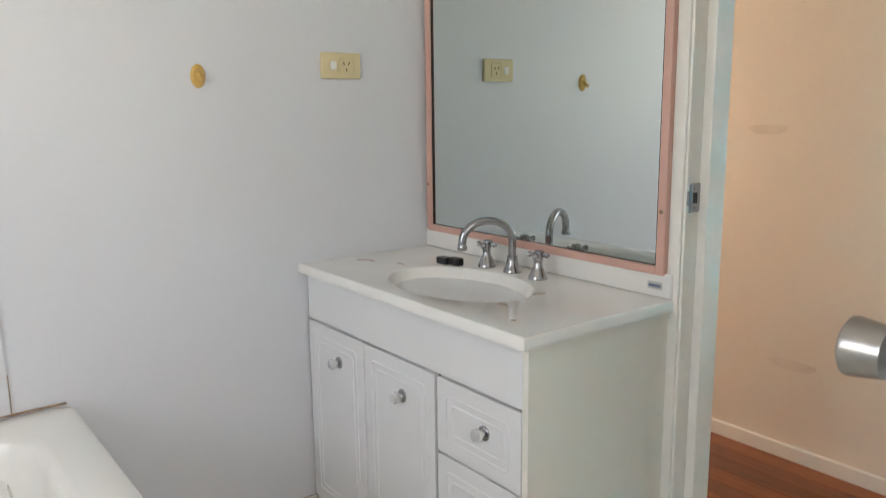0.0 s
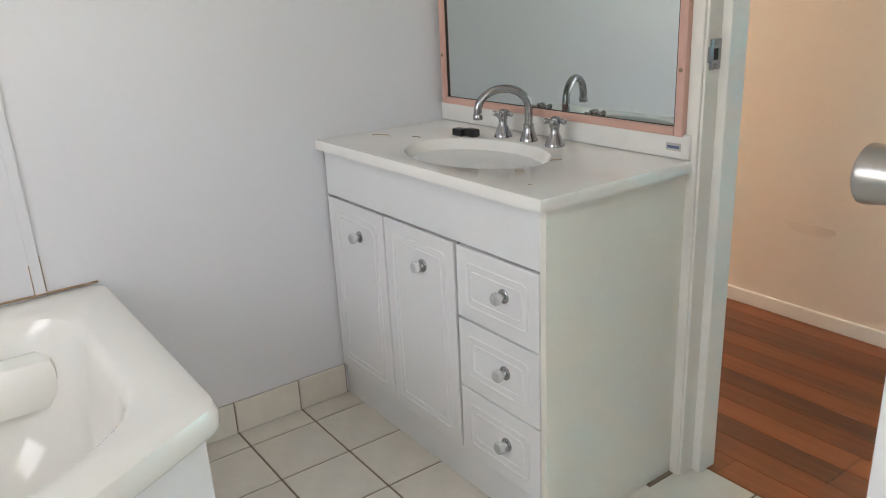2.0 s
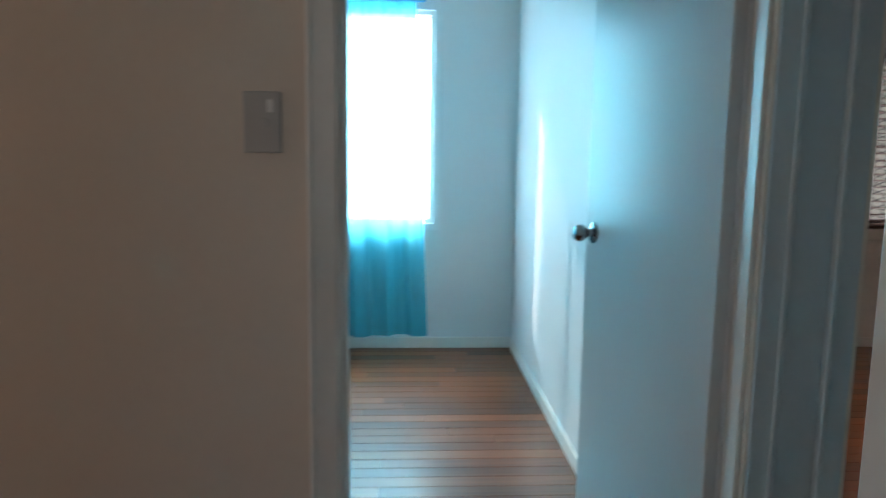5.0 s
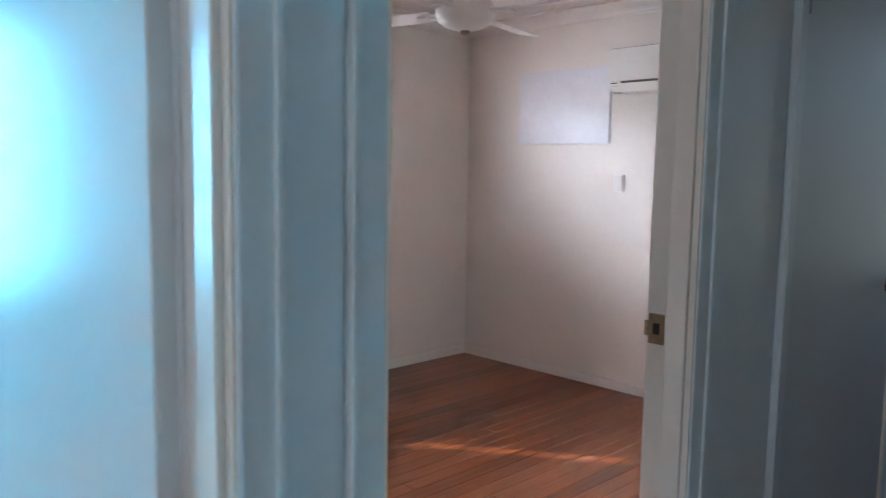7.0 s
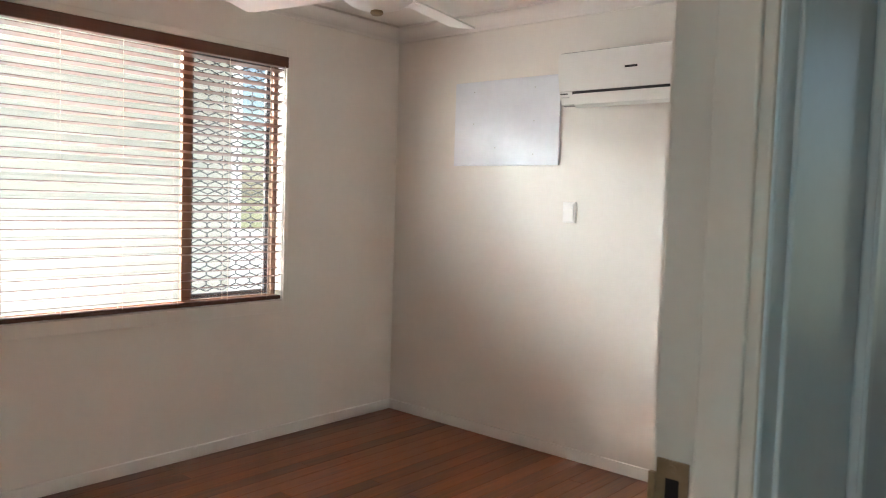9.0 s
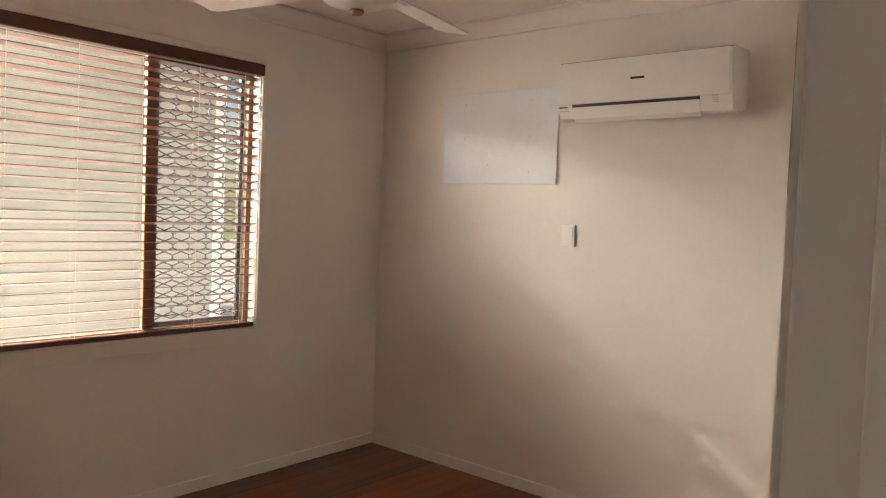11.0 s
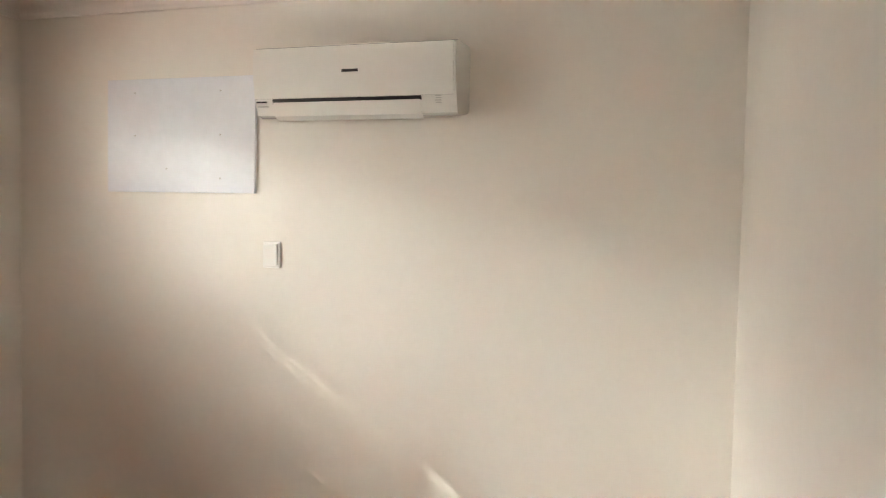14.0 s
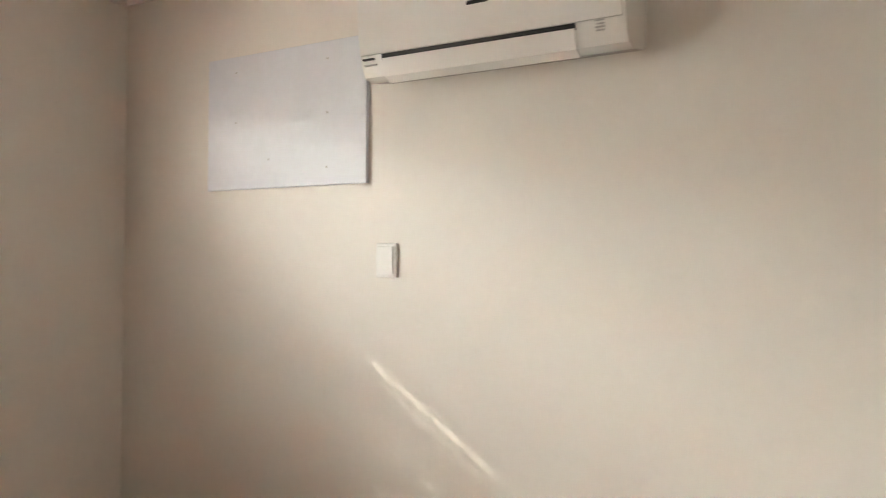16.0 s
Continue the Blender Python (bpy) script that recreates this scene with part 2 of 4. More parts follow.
def lathe(profile, m=None, seg=32, bm=None):
    """Turn a profile of (radius, height) round z; m places it."""
    bm = bm or bmesh.new()
    m = m or Matrix()
    rings = []
    for r, z in profile:
        rings.append([bm.verts.new(m @ Vector((r * math.cos(a), r * math.sin(a), z))) for a in (2 * math.pi * i / seg for i in range(seg))])
    for a, b in zip(rings, rings[1:]):
        for i in range(seg):
            bm.faces.new((a[i], a[(i + 1) % seg], b[(i + 1) % seg], b[i]))
    bm.faces.new(rings[0])
    bm.faces.new(rings[-1])
    return bm


def tube(points, radius, seg=14, bm=None):
    """A round tube along points, radius a number or one per point."""
    bm = bm or bmesh.new()
    pts = [Vector(p) for p in points]
    rad = radius if isinstance(radius, (list, tuple)) else [radius] * len(pts)
    up = None
    rings = []
    for i, p in enumerate(pts):
        d = (pts[min(i + 1, len(pts) - 1)] - pts[max(i - 1, 0)]).normalized()
        if up is None:
            up = d.orthogonal().normalized()
        up = (up - d * up.dot(d)).normalized()
        side = d.cross(up)
        rings.append([bm.verts.new(p + rad[i] * (math.cos(a) * up + math.sin(a) * side)) for a in (2 * math.pi * k / seg for k in range(seg))])
    for a, b in zip(rings, rings[1:]):
        for i in range(seg):
            bm.faces.new((a[i], a[(i + 1) % seg], b[(i + 1) % seg], b[i]))
    bm.faces.new(rings[0])
    bm.faces.new(rings[-1])
    return bm


def prism(outline, place):
    """A closed outline of (u, v) swept between two places: place(u, v, 0) and place(u, v, 1)."""
    bm = bmesh.new()
    a = [bm.verts.new(place(u, v, 0)) for u, v in outline]
    b = [bm.verts.new(place(u, v, 1)) for u, v in outline]
    n = len(outline)
    for i in range(n):
        bm.faces.new((a[i], a[(i + 1) % n], b[(i + 1) % n], b[i]))
    bm.faces.new(a)
    bm.faces.new(b)
    return bm


def structure(name, bm, material, label, category="wall"):
    return tagged(link_mesh(name, bm, material), label, category, "", "structure")


def wall_x(x0, x1, y0, y1, holes, z1=2.42):
    """A wall along x with openings (x0, x1, z0, z1)."""
    bm = bmesh.new()
    x = x0
    for a, b, lo, hi in sorted(holes):
        add_box(bm, x, a, y0, y1, 0, z1)
        if lo > 0:
            add_box(bm, a, b, y0, y1, 0, lo)
        add_box(bm, a, b, y0, y1, hi, z1)
        x = b
    add_box(bm, x, x1, y0, y1, 0, z1)
    return bm


def wall_y(y0, y1, x0, x1, holes, z1=2.42):
    """A wall along y with openings (y0, y1, z0, z1)."""
    bm = bmesh.new()
    y = y0
    for a, b, lo, hi in sorted(holes):
        add_box(bm, x0, x1, y, a, 0, z1)
        if lo > 0:
            add_box(bm, x0, x1, a, b, 0, lo)
        add_box(bm, x0, x1, a, b, hi, z1)
        y = b
    add_box(bm, x0, x1, y, y1, 0, z1)
    return bm


# ---- structure ----
DOORS = {"bath": (0.93, 1.745), "blue": (1.235, 2.115), "bed": (2.295, 3.144), "store": (3.60, 4.52)}
HEAD = 2.06
BH, UH, EH, SH = [(a, b, 0, HEAD) for a, b in (DOORS[k] for k in ("bath", "blue", "bed", "store"))]
NW = (3.2, 4.93, 0.77, 2.10)
BW = (0.35, 1.585, 0.79, 2.06)

structure("wall_bath_north", wall_x(-0.1, 2.8, 0.0, 0.05, [BH]), M_BATH, "smooth white painted bathroom wall with a doorway")
structure("wall_hall_south", boxes((-2.0, 0.93, 0.05, 0.1, 0, 2.42), (1.745, 6.0, 0.05, 0.1, 0, 2.42), (0.93, 1.745, 0.05, 0.1, HEAD, 2.42)), M_HALL, "warm cream painted hallway wall")
structure("wall_hall_north", boxes((-2.0, 1.235, 1.09, 1.135, 0, 2.42), (1.235, 2.115, 1.09, 1.135, HEAD, 2.42)), M_HALL, "warm cream painted hallway wall with a doorway")
# East stretch is coloured for the blue light that reaches it
structure("wall_hall_north_east", wall_x(2.115, 6.0, 1.09, 1.135, [EH, SH]), M_HALL_BLUE_LIGHT, "hallway wall with doorways, blue light put into its colour")
structure("wall_blue_south", wall_x(-1.5, 2.14, 1.135, 1.18, [UH]), M_BLUE, "pale painted bedroom wall with a doorway")
structure("wall_bedroom_south", boxes((2.14, 2.295, 1.135, 1.18, 0, 2.42), (2.295, 3.144, 1.135, 1.18, HEAD, 2.42), (3.144, 5.9, 1.135, 1.195, 0, 2.42)), M_CREAM, "cream painted bedroom wall beside the doorway")
structure("wall_bath_west", box(-0.1, 0, -2.8, 0.0, 0, 2.42), M_BATH, "smooth white sheeted bathroom wall")
structure("wall_bath_south", wall_x(0, 2.7, -2.8, -2.7, [(0.6, 1.8, 1.0, 2.1)]), M_BATH, "white bathroom wall with a window")
structure("wall_bath_east", wall_y(-2.8, 0.0, 2.7, 2.8, [(-1.7, -0.6, 1.0, 2.1)]), M_BATH, "white bathroom wall with a window")
structure("wall_blue_east", box(2.09, 2.14, 1.18, 4.27, 0, 2.42), M_BLUE, "pale painted bedroom wall catching sunlight")
structure("wall_bedroom_west", box(2.14, 2.19, 1.18, 4.27, 0, 2.42), M_CREAM, "cream painted bedroom wall")
structure("wall_blue_west", box(-1.6, -1.5, 1.10, 4.37, 0, 2.42), M_BLUE, "pale painted bedroom wall")
structure("wall_blue_north", wall_x(-1.5, 2.14, 4.27, 4.37, [BW]), M_BLUE, "pale painted bedroom wall with a curtained window")
structure("wall_bedroom_north", wall_x(2.14, 5.9, 4.27, 4.37, [NW]), M_CREAM, "cream painted bedroom wall with a wide window")
structure("wall_bedroom_east", box(5.8, 5.9, 1.18, 4.27, 0, 2.42), M_CREAM, "cream bedroom wall with uneven paint and soft daylight streaks")
# Hole added around the east fill lamp; this end is never seen
structure("wall_hall_east", wall_y(0.1, 1.09, 5.9, 6.0, [(0.27, 0.93, 0.85, 2.1)]), M_HALL, "unseen cream hallway end wall with an opening added for a lamp")
# Unseen opening, added to hold the west fill lamp
structure("wall_hall_west", boxes((-2.1, -2.0, 0.05, 1.15, 0, 0.8), (-2.1, -2.0, 0.05, 1.15, 2.15, 2.42), (-2.1, -2.0, 0.05, 0.25, 0.8, 2.15), (-2.1, -2.0, 0.95, 1.15, 0.8, 2.15)), M_HALL, "unseen cream hallway end wall with an opening added for a lamp")
structure("ceiling", box(-2.1, 6.0, -2.8, 4.37, 2.40, 2.46), M_CEIL, "flat white painted plasterboard ceiling", "ceiling")
structure("roof", box(-2.6, 6.6, -3.3, 4.85, 2.50, 2.56), M_ROOF, "grey sheet roof with a shallow eave", "roof")
structure("ground", box(-400, 400, -400, 400, -0.75, -0.70), M_GRASS, "dry lawn reaching to the distance", "ground")
structure("footing", box(-2.1, 6.0, -2.8, 4.37, -0.75, -0.03), M_CONC, "grey concrete base under the house", "foundation")


def cove(name, outline_dir, label):
    """Cornice: concave quarter profile, 80 mm, along one wall."""
    prof = [(0, 0), (0, -0.082), (0.012, -0.082)]
    for i in range(9):
        a = i / 8 * math.pi / 2
        prof.append((0.075 - 0.060 * math.cos(a), -0.070 + 0.058 * math.sin(a)))
    prof += [(0.088, -0.012), (0.088, 0)]
    ax, fixed, sign, lo, hi = outline_dir
    if ax == "y":
        bm = prism(prof, lambda u, v, k: Vector((fixed + sign * u, lo + (hi - lo) * k, 2.40 + v)))
    else:
        bm = prism(prof, lambda u, v, k: Vector((lo + (hi - lo) * k, fixed + sign * u, 2.40 + v)))
    return structure(name, bm, M_CEIL, label, "cornice")


cove("cornice_east", ("y", 5.8, -1, 1.18, 4.27), "white coved plaster cornice")
cove("cornice_north", ("x", 4.27, -1, 2.19, 5.8), "white coved plaster cornice")
cove("cornice_south", ("x", 1.195, 1, 3.144, 5.8), "white coved plaster cornice")
cove("cornice_west", ("y", 2.19, 1, 1.18, 4.27), "white coved plaster cornice")


def baseboard(name, x0, x1, y0, y1, h=0.062):
    return structure(name, box(x0, x1, y0, y1, 0, h, 0.004), M_TRIM, "narrow glossy cream skirting board", "baseboard")


baseboard("baseboard_hall_west", -2.0, 1.19, 1.076, 1.09, 0.055)
baseboard("baseboard_hall_mid", 2.165, 2.245, 1.076, 1.09, 0.055)
baseboard("baseboard_hall_far", 3.20, 3.545, 1.076, 1.09, 0.055)
baseboard("baseboard_hall_end", 4.58, 5.9, 1.076, 1.09, 0.055)
baseboard("baseboard_blue_north", -1.5, 2.076, 4.256, 4.27, 0.07)
baseboard("baseboard_blue_east", 2.076, 2.09, 1.18, 4.27, 0.07)
baseboard("baseboard_bed_north", 2.19, 5.786, 4.256, 4.27)
baseboard("baseboard_bed_east", 5.786, 5.8, 1.18, 4.27)
baseboard("baseboard_bed_south", 3.21, 5.786, 1.195, 1.209)


def architrave(bm, x0, x1, yface, sign, w=0.058):
    """Casing on three sides of an opening, on the wall face yface, proud towards sign."""
    t = 0.016 * sign
    for a, b, lo, hi in ((x0 - w, x0, 0, HEAD + w - 0.02), (x1, x1 + w, 0, HEAD + w - 0.02), (x0, x1, HEAD - 0.02, HEAD + w - 0.02)):
        add_box(bm, a, b, yface, yface + t, lo, hi, 0.005)
    for a, b in ((x0 - w, x0 - w + 0.012), (x1 + w - 0.012, x1 + w)):
        add_box(bm, a, b, yface + t * 0.9, yface + t * 1.35, 0, HEAD + w - 0.02, 0.003)


def door_frame(name, key, y0, y1, stop0, stop1, label, faces=(-1, 1), sw=0.012):
    """Lining, stops and casings of a doorway through a wall from y0 to y1."""
    a, b = DOORS[key]
    frame_ob = thing(name, (a, y0, 0), label, "door frame", kind="structure")
    inv = Matrix.Translation((-a, -y0, 0))
    bm = boxes((a, a + 0.02, y0 - 0.004, y1 + 0.004, 0, HEAD), (b - 0.02, b, y0 - 0.004, y1 + 0.004, 0, HEAD), (a + 0.02, b - 0.02, y0 - 0.004, y1 + 0.004, HEAD - 0.02, HEAD), bevel=0.003)
    bm.transform(inv)
    part("lining", bm, M_TRIM, frame_ob)
    bm = boxes((a + 0.02, a + 0.02 + sw, stop0, stop1, 0, HEAD - 0.02), (b - 0.02 - sw, b - 0.02, stop0, stop1, 0, HEAD - 0.02), (a + 0.02 + sw, b - 0.02 - sw, stop0, stop1, HEAD - 0.032, HEAD - 0.02), bevel=0.003)
    bm.transform(inv)
    part("door_stop", bm, M_TRIM, frame_ob)
    for s in faces:
        bm = bmesh.new()
        architrave(bm, a + 0.014, b - 0.014, (y0 + 0.008 if y0 > 1 else y0) if s < 0 else y1, s)
        bm.transform(inv)
        casing = part("architrave", bm, M_HALL_BLUE_LIGHT if s < 0 else M_TRIM, frame_ob)
        if s < 0 and key == "blue":
            # the leg beside the cream wall stays cream, free of the blue light tint
            casing.data.materials.append(M_TRIM)
            for face in casing.data.polygons:
                if face.center.x < 0.03:
                    face.material_index = 1
    return frame_ob


F_BATH = door_frame("door_frame_bath", "bath", 0.0, 0.10, 0.040, 0.103, "chipped cream painted timber door frame", faces=(1,), sw=0.024)
F_BLUE = door_frame("door_frame_blue", "blue", 1.082, 1.18, 1.09, 1.135, "glossy painted timber door frame")
F_BED = door_frame("door_frame_bed", "bed", 1.082, 1.18, 1.09, 1.135, "cream painted timber door frame with a strike plate", faces=(-1,))
F_STORE = door_frame("door_frame_store", "store", 1.082, 1.135, 1.1245, 1.134, "painted timber frame round a closed door, casing tinted by blue light", faces=(-1,))
# Black strip put behind the hinge gap to give its shade
bm = boxes((0.02, 0.034, 0.046, 0.052, 0, HEAD - 0.02))
part("gap_shade_strip", bm, M_BLACK, F_STORE)
# the bathroom side has a plain flat casing in line with the wall
bm = boxes((0.912, 0.944, -0.010, 0.0, 0, HEAD + 0.04), bevel=0.003)
bm.transform(Matrix.Translation((-0.93, 0, 0)))
part("architrave", bm, M_TRIM, F_BATH, "flat casing with cracked paint")


def strike_plate(frame_ob, x, y, z, side, material=M_CHROME):
    """Plate with a slot and two screws on the lining, facing side along x."""
    o = frame_ob.location
    bm = bmesh.new()
    for s in ((0, 0.0025, -0.018, 0.018, 0.012, 0.032), (0, 0.0025, -0.018, 0.018, -0.032, -0.012), (0, 0.0025, 0.008, 0.018, -0.012, 0.012), (0, 0.0025, -0.018, -0.008, -0.012, 0.012)):
        add_box(bm, *s)
    add_box(bm, 0, 0.006, -0.026, -0.018, -0.016, 0.016, 0.001)
    for zz in (-0.023, 0.023):
        lathe([(0.0045, 0.002), (0.004, 0.0036), (0.001, 0.003)], Matrix.Translation((0, 0, zz)) @ pose(0, 0, 0, 0, 90, 0), 12, bm)
    bm.transform(Matrix.Translation((x - o.x, y - o.y, z)) @ Matrix.Diagonal((side, 1 if frame_ob == F_BATH else -1, 1, 1)))
    part("strike_plate", bm, material, frame_ob, "worn metal strike plate with two screws")
    bm = box(0, 0.001, -0.008, 0.008, -0.012, 0.012)
    bm.transform(Matrix.Translation((x - o.x, y - o.y, z)) @ Matrix.Diagonal((side, 1, 1, 1)))
    part("latch_hole", bm, M_BLACK, frame_ob)


strike_plate(F_BATH, 0.951, 0.022, 1.045, 1)
strike_plate(F_BED, 3.123, 1.160, 1.045, -1, M_BRASS)


def knob_bm(m, steel=True):
    prof = [(0.033, 0), (0.033, 0.004), (0.014, 0.007), (0.012, 0.022), (0.017, 0.026), (0.024, 0.032), (0.0285, 0.062), (0.028, 0.066), (0.024, 0.069), (0.006, 0.069), (0.006, 0.067), (0.001, 0.067)]
    if not steel:
        prof = [(0.033, 0), (0.032, 0.004), (0.013, 0.008), (0.012, 0.022), (0.019, 0.028), (0.026, 0.040), (0.0265, 0.050), (0.021, 0.060), (0.010, 0.064), (0.001, 0.064)]
    return lathe(prof, m, 28)


def door_leaf(name, width, at, angle, label, material, side, steel=True, knob_z=1.03):
    """A flush door: hinge edge at the origin, the leaf along local x, knobs near its far edge."""
    ob = thing(name, at, label, "door")
    part("leaf", box(0, width, -0.0175, 0.0175, 0.008, HEAD - 0.026, 0.003), material, ob)
    for s in ((1, -1) if angle else (-1,)):
        part("door_knob", knob_bm(Matrix.Translation((width - 0.06, s * 0.0175, knob_z)) @ pose(0, 0, 0, -90 * s, 0, 0), steel), M_STEEL if steel else M_CHROME, ob, "round satin metal door knob", True)
    part("latch_plate", box(width - 0.0005, width + 0.0015, -0.011, 0.011, knob_z - 0.03, knob_z + 0.03), M_STEEL, ob)
    for z in (0.22, 1.80):
        part("hinge", tube([(-0.004, side * 0.02, z - 0.045), (-0.004, side * 0.02, z + 0.045)], 0.006, 10), M_STEEL, ob, "", True)
    ob.rotation_euler = (0, 0, radians(angle))
    return ob


door_leaf("door_1", 0.77, (1.722, -0.004, 0), -90.6, "white flush bathroom door standing open with a satin steel knob", M_DOOR, -1, knob_z=1.024)
door_leaf("door_2", 0.765, (2.076, 1.19, 0), 97.4, "glossy white flush door standing open into the bedroom", M_DOOR, 1, False, 1.035)
door_leaf("door_3", 0.76, (2.333, 1.19, 0), 92, "white flush bedroom door standing open against the wall", M_DOOR, 1, False)
door_leaf("door_4", 0.868, (3.632, 1.102, 0), 0, "flush door, closed, with a round knob, tinted by blue light", M_DOOR_BLUE_LIGHT, -1, False)

# ---- bathroom fittings on the walls ----
strip = thing("joint_strip", (0, -1.225, 0.55), "white plastic cover strip over a wall sheet joint", "trim", kind="structure")
part("cover_strip", box(0, 0.006, -0.012, 0.012, 0.0, 1.85, 0.0025), M_BATH, strip)
part("sealant", boxes((0, 0.003, -0.014, -0.012, 0, 0.08), (0, 0.003, 0.012, 0.014, 0, 0.10)), M_MOULD, strip, "brown stained sealant")

socket = thing("power_point", (0, -0.31, 1.365), "yellowed ivory power point on the bathroom wall", "power point")
part("plate", box(0, 0.012, -0.063, 0.063, -0.036, 0.036, 0.004), M_IVORY, socket)
part("switch_rocker", box(0.012, 0.018, -0.038, -0.018, -0.012, 0.012, 0.003), M_WHITEP, socket)
part("outlet_face", box(0.012, 0.0145, -0.008, 0.036, -0.022, 0.022, 0.003), M_IVORY, socket)
for yy, zz, tilt in ((0.006, 0.006, 30), (0.022, 0.006, -30), (0.014, -0.011, 0)):
    bm = box(0, 0.0012, -0.0012, 0.0012, -0.0045, 0.0045)
    bm.transform(pose(0.0142, yy, zz, tilt, 0, 0))
    part("pin_slot", bm, M_BLACK, socket)

hook = thing("wall_hook", (0, -0.72, 1.33), "small amber plastic stick-on wall hook", "hook")
part("back_plate", lathe([(0.001, 0), (0.022, 0.0), (0.022, 0.003), (0.017, 0.008), (0.001, 0.009)], pose(0, 0, 0, 0, 90, 0) @ Matrix.Diagonal((1.35, 0.85, 1, 1)), 28), M_GOLD, hook, "", True)
part("peg", tube([(0.008, 0, 0.004), (0.018, 0, -0.008), (0.026, 0, -0.014), (0.031, 0, -0.006)], [0.007, 0.006, 0.005, 0.003], 10), M_GOLD, hook, "", True)

mirror = thing("wall_mirror", (0.465, 0, 0.868), "large wall mirror in a salmon pink timber frame", "mirror")
part("glass", box(-0.425, 0.425, -0.014, -0.004, 0.018, 1.08), M_MIRROR, mirror, "silvered mirror glass")
part("seal", boxes((-0.427, -0.419, -0.0165, -0.004, 0.018, 1.08), (0.419, 0.427, -0.0165, -0.004, 0.018, 1.08), (-0.419, 0.419, -0.0165, -0.004, 0.016, 0.022)), M_BLACK, mirror)
for s in ((-0.447, -0.425, -0.024, 0.0, 0.0, 1.1), (0.425, 0.447, -0.024, 0.0, 0.0, 1.1), (-0.425, 0.425, -0.024, 0.0, 0.0, 0.020), (-0.425, 0.425, -0.024, 0.0, 1.078, 1.1)):
    part("frame_rail", box(*s, 0.003), M_PINK, mirror)
for xx, zz in ((0.436, 0.145), (-0.436, 0.145)):
    part("screw", lathe([(0.005, 0), (0.0045, 0.002), (0.001, 0.0025)], pose(xx, -0.024, zz, 90, 0, 0), 12), M_BRASS, mirror)

# ---- vanity ----
VW, VD, VZ = 0.93, 0.463, 0.815
vanity = thing("vanity_cabinet", (0, 0, 0), "white vanity cabinet with routed doors and drawers", "cabinet")
part("carcass", boxes((0.006, 0.904, -0.425, -0.004, 0.12, VZ - 0.03)), M_VANITY, vanity)
part("side_panel", box(0.904, 0.920, -0.440, -0.003, 0.0, VZ - 0.024), M_VSIDE, vanity, "cream side panel")
part("kickboard", box(0.004, 0.904, -0.432, -0.415, 0.0, 0.12), M_VANITY, vanity)
part("fascia", box(0.006, 0.903, -0.442, -0.425, 0.655, VZ - 0.028, 0.002), M_VANITY, vanity)
part("edge_strip", box(0.904, 0.9205, -0.4425, -0.440, 0.12, VZ - 0.026), M_VSIDE, vanity)


def routed_front(name, x0, x1, z0, z1, knob):
    """A door or drawer front with a routed double frame and a knob."""
    bm = box(x0, x1, -0.4445, -0.428, z0, z1, 0.002)
    ob = part(name, bm, M_VANITY, vanity)
    mx_, mz = 0.036, 0.036
    for k, (off, d) in enumerate(((0.0, 0.0034), (0.018, 0.0030))):
        a, b, lo, hi = x0 + mx_ + off, x1 - mx_ - off, z0 + mz + off, z1 - mz - off
        pts = []
        r = 0.012
        for cx, cz, a0 in ((b - r, hi - r, 0), (a + r, hi - r, 90), (a + r, lo + r, 180), (b - r, lo + r, 270)):
            for i in range(4):
                t = radians(a0 + 30 * i)
                pts.append((cx + r * math.cos(t), -0.444, cz + r * math.sin(t)))
        pts.append(pts[0])
        part("routed_bead", tube(pts, d, 6), M_VANITY, ob, "", True)
    kx, kz = knob
    m = pose(kx, -0.444, kz, 90, 0, 0)
    kb = part("knob", lathe([(0.0165, 0), (0.0165, 0.003), (0.014, 0.005), (0.010, 0.006), (0.008, 0.010)], m, 24), M_CHROME, ob, "chrome knob rose", True)
    part("knob_cap", lathe([(0.008, 0.009), (0.011, 0.014), (0.0145, 0.020), (0.0150, 0.026), (0.012, 0.030), (0.001, 0.031)], m, 24), M_ACRYL, kb, "clear frosted knob", True)
    return ob


GAP = 0.006
routed_front("door", 0.008, 0.312 - GAP, 0.105, 0.649, (0.178, 0.562))
routed_front("door", 0.312, 0.620 - GAP, 0.105, 0.649, (0.485, 0.560))
routed_front("drawer_front", 0.624, 0.902, 0.4725, 0.649, (0.791, 0.570))
routed_front("drawer_front", 0.624, 0.902, 0.2905, 0.467, (0.791, 0.385))
routed_front("drawer_front", 0.624, 0.902, 0.105, 0.285, (0.791, 0.200))
# Black sheet added so the gaps between the fronts read as shade
part("gap_shade_backing", box(0.010, 0.900, -0.4262, -0.4252, 0.107, 0.654), M_BLACK, vanity)


